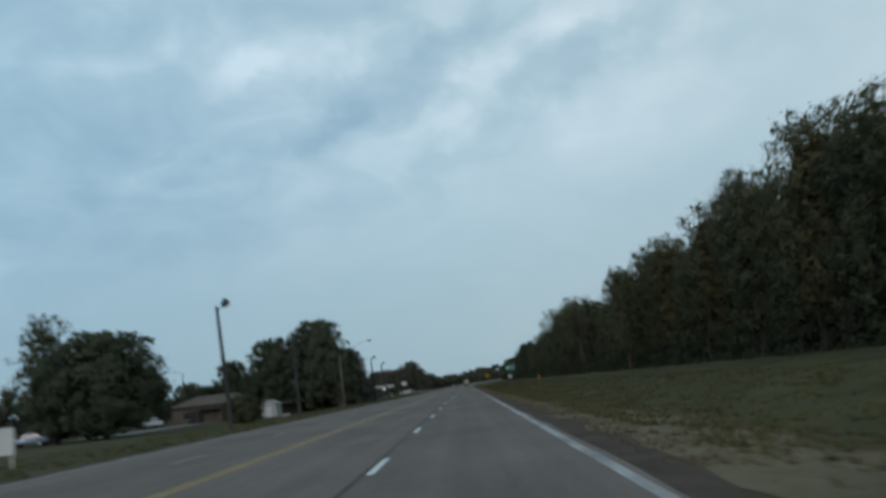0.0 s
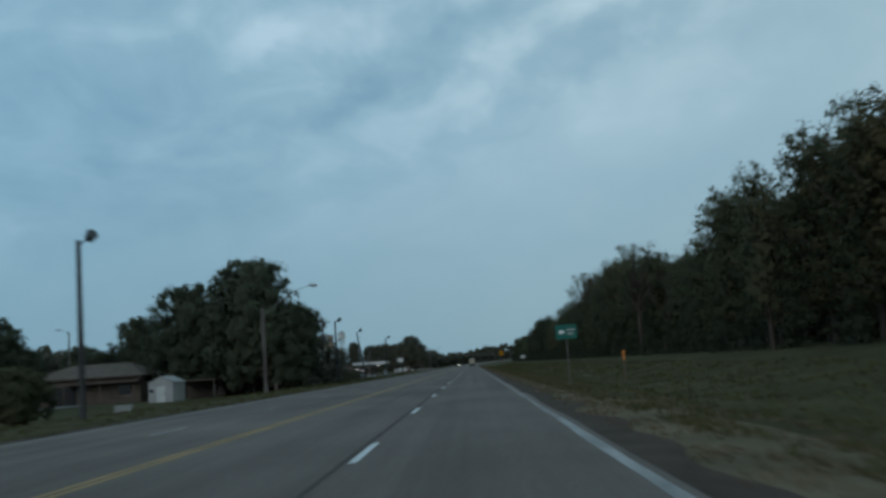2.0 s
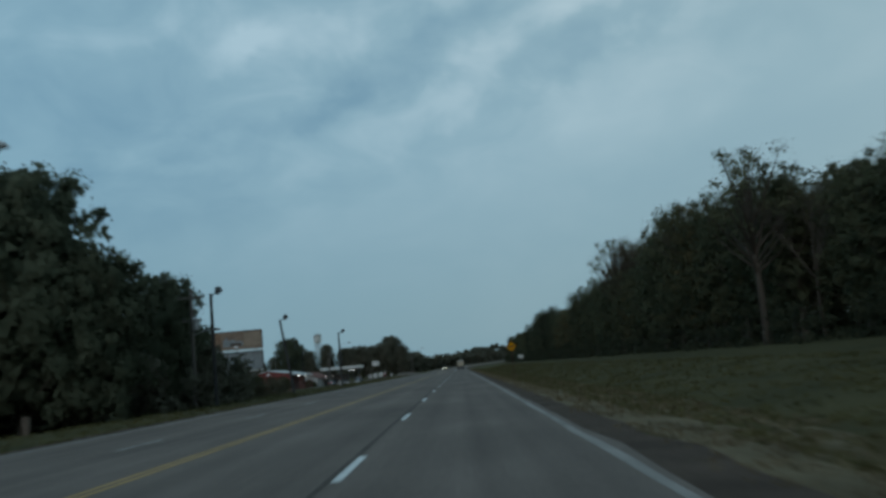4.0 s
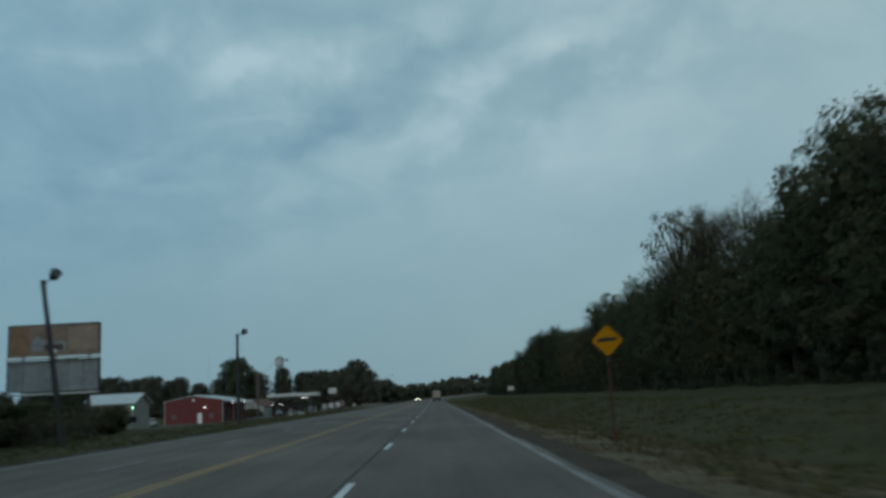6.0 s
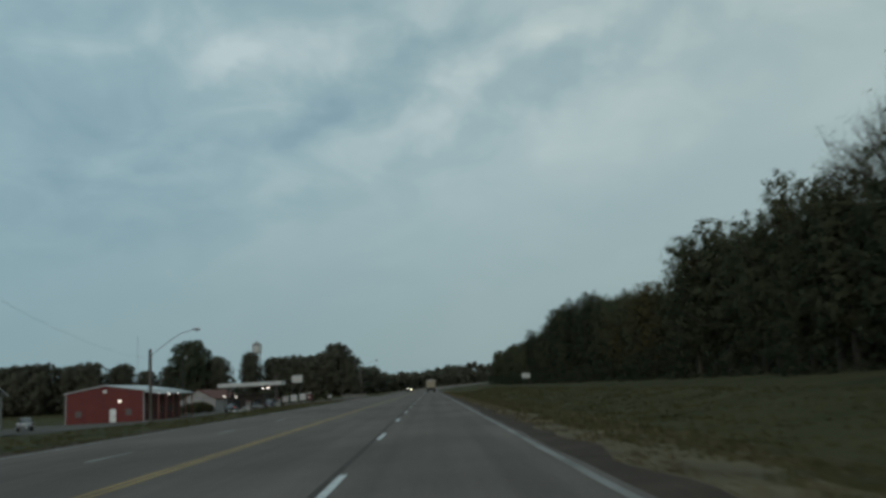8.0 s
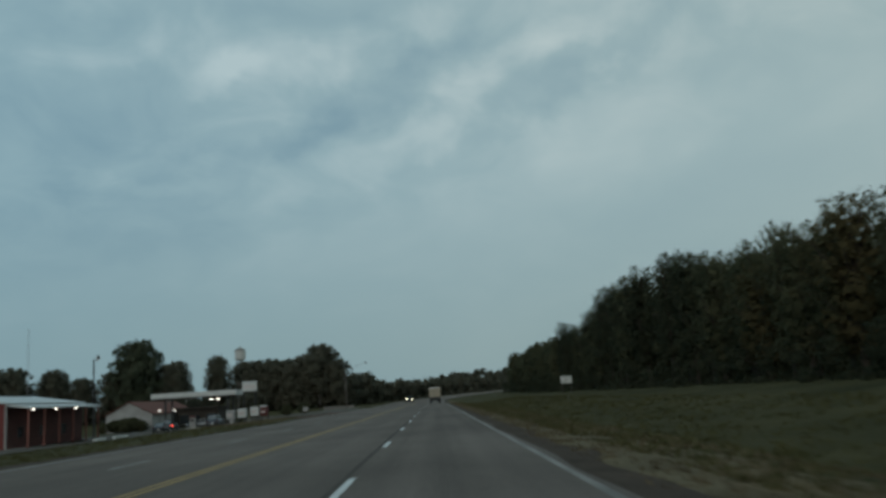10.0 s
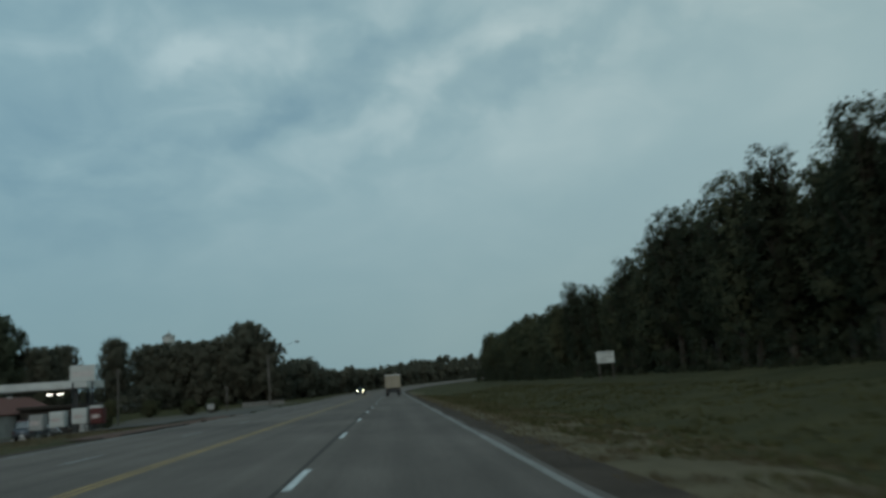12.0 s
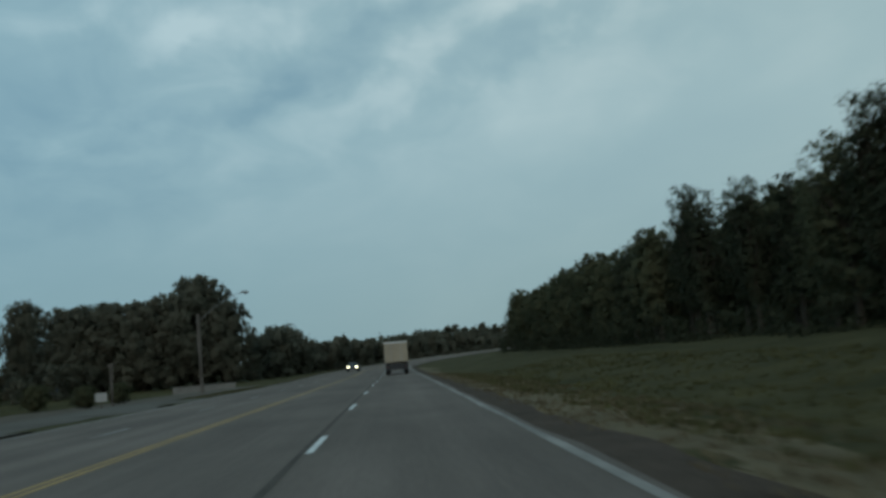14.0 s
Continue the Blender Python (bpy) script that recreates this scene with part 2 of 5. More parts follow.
for leafy in (M_LEAF, M_DULL_LEAF, M_HAZE_LEAF, M_AUTUMN, M_PINE):
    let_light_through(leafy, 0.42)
M_POLE = mat("weathered_pole_wood", (0.108, 0.097, 0.087), 0.9, vary=0.3, scale=1.5, fine=20, bump=0.6, bump_scale=20, stretch=(1, 1, 0.15))
M_TARRED = mat("dark_creosoted_wood", (0.040, 0.040, 0.041), 0.85, vary=0.35, scale=1.5, fine=20, bump=0.6, bump_scale=20, stretch=(1, 1, 0.15))
M_DARK = mat("dark_metal", (0.035, 0.037, 0.04), 0.5, 0.4, vary=0.2, bump=0.05)
M_GALV = mat("galvanised_steel", (0.34, 0.35, 0.36), 0.45, 0.7, vary=0.2, bump=0.05)
M_WEATHERED = mat("weathered_grey_steel", (0.15, 0.155, 0.16), 0.6, 0.3, vary=0.25, bump=0.05)
M_WHITE = mat("white_paint", (0.70, 0.71, 0.70), 0.55, vary=0.12, scale=1.2, fine=14, bump=0.08)
M_ROOF_WHITE = mat("pale_metal_roof", (0.45, 0.47, 0.475), 0.4, 0.2, vary=0.15, scale=0.6, fine=10, bump=0.1)
M_RED = mat("red_metal_siding", (0.140, 0.027, 0.025), 0.55, vary=0.2, scale=0.5, fine=9, bump=0.1)
M_BRICK = mat("tan_brick", (0.092, 0.074, 0.060), 0.9, vary=0.3, scale=1.2, fine=16, bump=0.4)
M_SHINGLE = mat("brown_shingles", (0.090, 0.072, 0.058), 0.95, vary=0.35, scale=1.0, fine=14, bump=0.6, bump_scale=30)
M_BLOCK = mat("painted_block_wall", (0.22, 0.215, 0.20), 0.85, vary=0.25, scale=0.6, fine=8, bump=0.3)
M_DULL = mat("weathered_white_paint", (0.30, 0.30, 0.295), 0.7, vary=0.25, scale=0.8, fine=9, bump=0.1)
M_FADED = mat("faded_white_paint", (0.47, 0.48, 0.47), 0.6, vary=0.18, scale=1.0, fine=12, bump=0.08)
M_PAVED = mat("pale_worn_paving", (0.098, 0.090, 0.081), 0.95, vary=0.3, scale=0.25, fine=4, bump=0.3, bump_scale=30, spec=0.1)
M_CONCRETE = mat("concrete", (0.30, 0.29, 0.275), 0.9, vary=0.25, scale=0.8, fine=10, bump=0.3)
M_GLASS = mat("window_glass", (0.02, 0.024, 0.028), 0.08, vary=0.1, bump=0, spec=0.6)
M_LAMP = mat("lit_lamp", (1.0, 0.96, 0.88), 0.4, vary=0.0, bump=0, emit=3.2)
M_GREEN_LAMP = mat("lit_green_lamp", (0.45, 1.0, 0.55), 0.4, vary=0.0, bump=0, emit=2.5)
M_HEAD = mat("lit_headlight", (1.0, 0.93, 0.62), 0.3, vary=0.0, bump=0, emit=6.0)
M_TAIL = mat("lit_tail_light", (1.0, 0.10, 0.07), 0.3, vary=0.0, bump=0, emit=2.5)
M_SIGN_YELLOW = mat("yellow_sign_sheet", (0.37, 0.165, 0.002), 0.75, spec=0.1, vary=0.08, scale=2, fine=20, bump=0.03)
M_SIGN_GREEN = mat("green_sign_sheet", (0.006, 0.10, 0.078), 0.5, vary=0.12, bump=0.03)
M_BLACK = mat("black_sheet", (0.012, 0.012, 0.013), 0.6, vary=0.1, bump=0.02)
M_RUBBER = mat("tyre_rubber", (0.018, 0.018, 0.019), 0.85, vary=0.2, bump=0.2)
M_BOARD_TAN = mat("tan_printed_poster", (0.165, 0.120, 0.090), 0.7, vary=0.6, scale=0.55, fine=1.6, bump=0.03)
M_BOARD_GREY = mat("grey_printed_poster", (0.185, 0.208, 0.222), 0.7, vary=0.4, scale=0.4, fine=2, bump=0.03)
M_TRUCK = mat("beige_truck_box", (0.30, 0.26, 0.20), 0.55, vary=0.15, scale=0.8, fine=10, bump=0.05)
M_CAR_DARK = mat("dark_grey_car_paint", (0.05, 0.055, 0.065), 0.25, 0.3, vary=0.1, bump=0)
M_CAR_WHITE = mat("white_car_paint", (0.42, 0.43, 0.44), 0.25, vary=0.06, bump=0)
M_CAR_BLUE = mat("pale_blue_car_paint", (0.27, 0.34, 0.42), 0.25, 0.3, vary=0.06, bump=0)
M_CAR_SILVER = mat("silver_car_paint", (0.36, 0.38, 0.40), 0.25, 0.5, vary=0.06, bump=0)
M_CAR_SLATE = mat("slate_blue_car_paint", (0.085, 0.10, 0.12), 0.3, 0.3, vary=0.08, bump=0)
# Pale half-metal base puts part of the sky's reflection into the glass colour.
M_REAR = mat("sky_lit_rear_glass", (0.16, 0.17, 0.18), 0.12, 0.5, vary=0.05, bump=0, spec=0.9)
M_BOX_RED = mat("red_painted_box", (0.075, 0.014, 0.014), 0.5, vary=0.15, bump=0.05)

# ---- helpers for meshes ----
def mesh_of(name, bm, material):
    me = bpy.data.meshes.new(name)
    bm.normal_update()
    bm.to_mesh(me)
    bm.free()
    me.materials.append(material)
    return me


def part(name, bm, material, parent=None, label="", smooth=False):
    """Links a bmesh as one mesh object, under a thing or a part."""
    ob = new(name, mesh_of(name, bm, material))
    if smooth:
        for p in ob.data.polygons:
            p.use_smooth = True
    if parent:
        ob.parent = parent
    if label:
        tagged(ob, label)
    return ob


def thing(name, m, label, category, group="", kind=""):
    ob = new(name)
    ob.matrix_world = m
    ob.empty_display_size = 0.2
    return tagged(ob, label, category, group, kind)


def box(bm, x0, x1, y0, y1, z0, z1, bevel=0.0):
    made = bmesh.ops.create_cube(bm, size=1.0)["verts"]
    for v in made:
        v.co = ((x0 + x1) / 2 + v.co.x * (x1 - x0), (y0 + y1) / 2 + v.co.y * (y1 - y0), (z0 + z1) / 2 + v.co.z * (z1 - z0))
    if bevel:
        edges = {e for v in made for e in v.link_edges}
        bmesh.ops.bevel(bm, geom=list(edges), offset=bevel, segments=2, profile=0.6, affect="EDGES")
    return bm


def boxed(*a, **kw):
    return box(bmesh.new(), *a, **kw)


def tube(bm, pts, radii, sides=8):
    """A tapered tube through points."""
    rings = []
    for i, (p, r) in enumerate(zip(pts, radii)):
        p = Vector(p)
        a, b = Vector(pts[max(i - 1, 0)]), Vector(pts[min(i + 1, len(pts) - 1)])
        q = (b - a).normalized().to_track_quat("Z", "Y")
        rings.append([bm.verts.new(p + q @ Vector((r * math.cos(k * math.tau / sides), r * math.sin(k * math.tau / sides), 0))) for k in range(sides)])
    for u, w in zip(rings, rings[1:]):
        for k in range(sides):
            bm.faces.new((u[k], u[(k + 1) % sides], w[(k + 1) % sides], w[k]))
    bm.faces.new(rings[0][::-1])
    bm.faces.new(rings[-1])
    return bm


def tubed(pts, radii, sides=8):
    return tube(bmesh.new(), pts, radii, sides)


def prism(bm, outline, y0, y1):
    """An outline in x and z, drawn out along y."""
    a = [bm.verts.new((x, y0, z)) for x, z in outline]
    b = [bm.verts.new((x, y1, z)) for x, z in outline]
    bm.faces.new(a)
    bm.faces.new(b[::-1])
    for i in range(len(a)):
        j = (i + 1) % len(a)
        bm.faces.new((a[j], a[i], b[i], b[j]))
    bmesh.ops.recalc_face_normals(bm, faces=bm.faces[:])
    return bm


def prismed(outline, y0, y1):
    return prism(bmesh.new(), outline, y0, y1)


def step(a):
    a = min(max(a, 0.0), 1.0)
    return a * a * (3 - 2 * a)


# ---- the lie of the land ----
HALF = 3.57         # lane width; the dashed line between our lanes lies on x = 0
BEND, ENDBEND, RADIUS = 470.0, 602.0, 220.0


def road_x(y):
    """The yellow line: straight, then bending to the right."""
    if y < BEND:
        return -HALF
    if y < ENDBEND:
        return -HALF + (y - BEND) ** 2 / (2 * RADIUS)
    return -HALF + (ENDBEND - BEND) ** 2 / (2 * RADIUS) + (y - ENDBEND) * (ENDBEND - BEND) / RADIUS


def road_z(y):
    return 4.6 * step((y - 430) / 330) - 0.004


def land_z(x, y):
    """The ground: level beside the road, a ditch and a bank towards the wood, lower lots on the other side."""
    u = x - road_x(y)
    z = road_z(y)
    if u > 7.3:
        k = u - HALF
        pts = ((3.6, -0.03), (5.0, -0.06), (7.5, -0.32), (9.5, -0.42), (12.0, -0.2), (16.0, 0.3), (20.0, 0.6), (24.0, 0.95), (32.0, 1.25), (60.0, 1.3), (5000.0, 1.3))
        for (a, za), (b, zb) in zip(pts, pts[1:]):
            if k <= b:
                return z + za + (zb - za) * (max(k, a) - a) / (b - a)
    if u < -6.7:
        k = -x
        z += -0.05 * step((-u - 6.7) / 1.0) - 1.65 * step((k - 13) / 28) * step((y - 215) / 75) * (1 - step((y - 410) / 60))
        z -= 0.5 * step((k - 16) / 7) * step((y - 60) / 35) * (1 - step((y - 175) / 35))
    else:
        z -= 0.25
    return z


def ground_sheet():
    xs = [-3000, -1200, -500, -250, -160, -120, -90, -70, -60] + list(np.arange(-52, -14, 3.0)) + [-13.5, -12.5, -11.6, -11.0, -10.4]
    xs += [-10.0, -9.0, -3.6, 2.6, 3.4, 3.9, 4.6, 5.2] + list(np.arange(6.2, 34, 1.6)) + [38, 45, 60, 90, 150, 300, 700, 1500, 3000]
    ys = [-600, -200, -80, -40] + list(np.arange(-20, 760, 10.0)) + [800, 900, 1100, 1500, 2200, 3200, 4500]
    verts, faces = [], []
    for y in ys:
        shift = road_x(y) + HALF if y < 800 else road_x(800) + HALF
        for x in xs:
            near = max(0.0, 1 - abs(x) / 120)
            px = x + shift * near if y >= BEND else x
            verts.append((px, y, land_z(px, y) + (0.05 * noise.noise((px * 0.35, y * 0.35, 0)) if px > 5.5 else 0)))
    n = len(xs)
    for j in range(len(ys) - 1):
        for i in range(n - 1):
            faces.append((j * n + i, j * n + i + 1, (j + 1) * n + i + 1, (j + 1) * n + i))
    me = bpy.data.meshes.new("ground")
    me.from_pydata(verts, [], faces)
    me.materials.append(M_GRASS)
    for p in me.polygons:
        p.use_smooth = True
    tagged(new("ground", me), "mown roadside grass with worn brownish patches", "ground", kind="structure")


def strip(name, u0, u1, y0, y1, lift, material, wave=0.0, parent=None, label="", side=0, dy=6.0):
    """A flat ribbon along the road between two offsets from the yellow line."""
    bm = bmesh.new()
    rows, k = [], 0
    y = y0
    while y <= y1 + 1e-6:
        c = road_x(y)
        w0 = wave * noise.noise((y * 0.21, u0, 3)) if side <= 0 else 0
        w1 = wave * noise.noise((y * 0.27, u1, 7)) if side >= 0 else 0
        z = road_z(y) + lift
        rows.append((bm.verts.new((c + u0 + w0, y, z)), bm.verts.new((c + u1 + w1, y, z))))
        y += dy if y + dy <= y1 or y >= y1 else y1 - y
    for a, b in zip(rows, rows[1:]):
        bm.faces.new((a[0], a[1], b[1], b[0]))
    return part(name, bm, material, parent, label)


ground_sheet()


def draped(name, x0, x1, y0, y1, lift, material, label, category, wave=0.6, step_x=2.0, step_y=3.0):
    """A thin sheet that follows the land."""
    bm = bmesh.new()
    nx, ny = max(2, int((x1 - x0) / step_x) + 1), max(2, int((y1 - y0) / step_y) + 1)
    grid = []
    for j in range(ny):
        row = []
        for i in range(nx):
            x, y = x0 + (x1 - x0) * i / (nx - 1), y0 + (y1 - y0) * j / (ny - 1)
            if i in (0, nx - 1):
                x += wave * noise.noise((x, y * 0.3, 5))
            if j in (0, ny - 1):
                y += wave * noise.noise((x * 0.3, y, 9))
            row.append(bm.verts.new((x, y, land_z(x, y) + lift + 0.06)))
        grid.append(row)
    for a, b in zip(grid, grid[1:]):
        for i in range(nx - 1):
            bm.faces.new((a[i], a[i + 1], b[i + 1], b[i]))
    return tagged(part(name, bm, material), label, category, kind="structure")


# ---- road ----
road = strip("road", -6.9, HALF + 3.76, -60, 780, 0.0, M_ASPHALT, wave=0.16, dy=3.0)
tagged(road, "worn grey asphalt four-lane road with faded markings", "road", kind="structure")
strip("tar_seam", HALF - 0.185, HALF - 0.085, -40, 700, 0.004, M_SEAM, wave=0.05, parent=road, label="dark tar seam beside the dashed line")
for u in (-0.17, 0.04):
    strip("yellow_line", u, u + 0.13, -40, 760, 0.004, M_YELLOW_LINE, parent=road, label="faded yellow centre line")
strip("edge_line", 2 * HALF - 0.11, 2 * HALF + 0.07, -40, 70, 0.004, M_EDGE_LINE, wave=0.05, dy=2.0, parent=road, label="worn pale edge line")
strip("edge_line", 2 * HALF - 0.10, 2 * HALF + 0.05, 70.3, 760, 0.004, M_THIN_LINE, wave=0.05, dy=2.0, parent=road, label="nearly worn away edge line")
strip("edge_line", -6.55, -6.45, -40, 760, 0.004, M_EDGE_LINE, parent=road)
PERIOD = 12.192
for k in range(-2, 57):
    y = 14.63 - 12 * PERIOD + (k + 9) * PERIOD
    strip("lane_dash", HALF - 0.07, HALF + 0.06, y, y + 3.05, 0.008, M_WHITE_LINE, parent=road, dy=1.525)
for k in range(0, 55):
    y = -38.0 + k * PERIOD + 1.2
    strip("lane_dash", -3.0, -2.89, y, y + 3.05, 0.008, M_EDGE_LINE, parent=road, dy=1.525)
tagged(strip("verge_dirt", 2 * HALF + 0.02, 2 * HALF + 0.95, -60, 700, -0.02, M_DIRT, wave=0.6, side=1, dy=1.0), "bare dark dirt along the pavement edge", "dirt verge", kind="structure")
for y0, y1 in ((-60, 364), (399, 700)):
    tagged(strip("verge_dirt", -7.9, -6.75, y0, y1, -0.012, M_DIRT, wave=0.5, side=-1, dy=1.5), "bare dirt strip beside the opposite lanes", "dirt verge", kind="structure")
draped("dry_verge", 4.3, 7.5, -40, 470, -0.05, M_STRAW, "strip of dry straw-coloured grass along the road", "verge", 0.9, 0.7, 1.5)
draped("driveway", -45.0, -24.6, 262, 351, 0.0, M_PAVED, "pale gravel frontage lane before the red building", "driveway")
draped("driveway", -64.0, -45.2, 302, 342, 0.0, M_PAVED, "paved lot before the red building", "driveway")
draped("worn_ground", -40.0, -13.0, 404.2, 438, 0.0, mat("packed_dirt", (0.092, 0.079, 0.066), 0.95, vary=0.35, scale=0.35, fine=5, bump=0.5, bump_scale=25, spec=0.1), "bare packed dirt beside the forecourt", "ground", 1.2)
draped("kerb", -24.55, -24.2, 298, 334, 0.05, M_CONCRETE, "pale concrete kerb along the frontage lot", "kerb", 0.0, 0.3)
for y, long in ((314.2, 2.1), (318.8, 3.0)):
    bl = thing("parking_block", pose(-24.37, y, land_z(-24.37, y) + 0.1), "white painted concrete block on the kerb of the lot", "parking block", "blocks along the lot")
    part("body", boxed(-0.13, 0.13, -long / 2, long / 2, 0.0, 0.2, 0.04), M_FADED, bl)
draped("forecourt", -50.0, -13.2, 352, 404, 0.0, M_PAVED, "grey paved filling station forecourt", "forecourt")
draped("clay_strip", -12.5, -10.38, 333, 364.5, 0.006, mat("red_clay", (0.112, 0.070, 0.056), 0.95, vary=0.4, scale=0.8, fine=9, bump=0.6, bump_scale=20, spec=0.1), "worn strip of reddish clay beside the pavement", "dirt verge", 0.5, 0.4, 1.5)
draped("driveway", -13.4, -10.35, 365, 398, 0.01, M_PAVED, "paved entrance from the road to the forecourt", "driveway")
draped("driveway", -50.0, -40.0, 108, 146, 0.02, M_GRAVEL, "pale gravel drive beside the brick house", "driveway")

# ---- plants ----
def leaf_mesh(name, centres, radii, count, size, material, seed, flat=0.75, trunk=True, corners=4):
    """Leaves scattered through and over round clumps: folded four-cornered blades, turned every way."""
    rng = np.random.default_rng(seed)
    c = np.repeat(np.asarray(centres, float), count, 0)
    r = np.repeat(np.asarray(radii, float), count)[:, None]
    n = len(c)
    way = rng.normal(size=(n, 3))
    way /= np.linalg.norm(way, axis=1)[:, None]
    near = rng.random((n, 1)) < 0.35
    c = np.where(near, c + (c[rng.permutation(n)] - c) * rng.uniform(0.0, 0.35, (n, 1)) if trunk else c, c)
    reach = rng.uniform(0.0, 1.0, (n, 1)) ** 0.42 * rng.uniform(0.85, 1.12, (n, 1))
    p = c + way * r * reach * np.array([1.0, 1.0, flat])
    middle = np.asarray(centres, float).mean(0)
    if trunk:
        middle = np.stack([0 * c[:, 0], 0 * c[:, 1], c[:, 2] * 0.75 + middle[2] * 0.1], 1)
    else:
        middle = c
    face = p - middle
    face /= np.linalg.norm(face, axis=1)[:, None] + 1e-6
    face = face + way * 0.3 + rng.normal(size=(n, 3)) * 0.15
    face /= np.linalg.norm(face, axis=1)[:, None]
    tilt = face + rng.normal(size=(n, 3)) * 0.5
    a = np.cross(tilt, rng.normal(size=(n, 3)))
    a /= np.linalg.norm(a, axis=1)[:, None]
    b = np.cross(tilt, a)
    b /= np.linalg.norm(b, axis=1)[:, None]
    b *= np.where((np.cross(a, b) * face).sum(1) < 0, -1.0, 1.0)[:, None]
    s = np.repeat(np.broadcast_to(np.asarray(size, float), len(radii)), count)[:, None] * rng.uniform(0.6, 1.3, (n, 1)) * np.where(reach < 0.7, 1.3, 0.66)
    fold = np.cross(a, b) * s * 0.2
    shape = [p - a * s, p - b * s * 0.5 + fold, p + a * s, p + b * s * 0.5 + fold] if corners == 4 else [p - a * s - b * s * 0.4, p + a * s - b * s * 0.4, p + b * s * 0.7 + fold]
    verts = np.stack(shape, 1).reshape(-1, 3)
    me = bpy.data.meshes.new(name)
    me.vertices.add(corners * n)
    me.vertices.foreach_set("co", verts.ravel())
    me.loops.add(corners * n)
    me.loops.foreach_set("vertex_index", np.arange(corners * n))
    me.polygons.add(n)
    me.polygons.foreach_set("loop_start", np.arange(0, corners * n, corners))
    me.update(calc_edges=True)
    me.validate()
    me.normals_split_custom_set_from_vertices(np.repeat(face, corners, 0))
    me.materials.append(material)
    return me


def tree(name, seed, height, spread, low, kind, material, leaf=0.3, count=72, corners=4, clumps=0):
    """A tapered trunk with limbs and a crown of leafy clumps; kind: round, broad or pine."""
    rng = np.random.default_rng(seed)
    root = new(name)
    root.empty_display_size = 0.3
    lean = rng.normal(size=2) * 0.25
    top = height * (0.93 if kind == "pine" else 0.78)
    bm = bmesh.new()
    base = 0.017 * height + 0.03
    trunk_pts = [(lean[0] * k * k, lean[1] * k * k, -0.3 + (top + 0.3) * k) for k in (0, 0.12, 0.4, 0.7, 1.0)]
    tube(bm, trunk_pts, [base * 1.35, base, base * 0.78, base * 0.5, base * 0.16], 8)
    centres, radii, core_limbs = [], [], not clumps
    n = clumps or {"round": 112, "broad": 190, "pine": 100}[kind]
    for i in range(n):
        k = (i + rng.random()) / n
        turn = i * 2.399 + rng.normal() * 0.5
        if kind == "pine":
            z = low + (height - low) * (0.05 + 0.95 * k)
            reach = spread * math.sqrt(max(0.05, 1 - ((k - 0.5) / 0.56) ** 2)) * rng.uniform(0.25, 1.0)
            r = rng.uniform(0.65, 1.2) * (1.1 - 0.4 * k)
        else:
            z = low + (height - low) * k ** 0.85
            belly = math.sqrt(max(0.02, 1 - ((k - 0.38) / 0.66) ** 2))
            reach = spread * belly * (rng.uniform(0.35, 1.0) ** 0.5 if i % 4 else rng.uniform(0.0, 0.5))
            r = rng.uniform(0.5, 1.05) * spread / (4.0 if kind == "round" else 5.0)
            z -= r * 0.5 if k > 0.9 else 0
        p = (reach * math.cos(turn) + lean[0] * k, reach * math.sin(turn) + lean[1] * k, z)
        centres.append(p)
        radii.append(r)
        if i % (5 if core_limbs else 1) == 0:
            start = min(z * 0.62, top * 0.9)
            f = start / top
            a = Vector((lean[0] * f * f, lean[1] * f * f, start))
            b = Vector(p)
            midway = a.lerp(b, 0.5) + Vector((0, 0, -0.06 * (b - a).length))
            tube(bm, [a, midway, b], [base * 0.38, base * 0.24, base * 0.07], 5)
    # large shaded leaves deep inside close the crown
    core = 0 if clumps else {"round": 26, "broad": 34, "pine": 14}[kind]
    sizes = [leaf] * n + [leaf * 2.6] * core
    for i in range(core):
        k, turn = (i + 0.5) / core, i * 2.399
        reach = spread * 0.55 * math.sqrt(max(0.05, 1 - ((k - 0.4) / 0.7) ** 2)) * rng.uniform(0.2, 1.0)
        centres.append((reach * math.cos(turn), reach * math.sin(turn), low + (height - low) * (0.04 + 0.8 * k)))
        radii.append(spread * 0.32)
    part("trunk", bm, M_BARK, root)
    crown = new("crown", leaf_mesh("crown", centres, radii, count, sizes, material, seed + 1, corners=corners))
    crown.parent = root
    return root


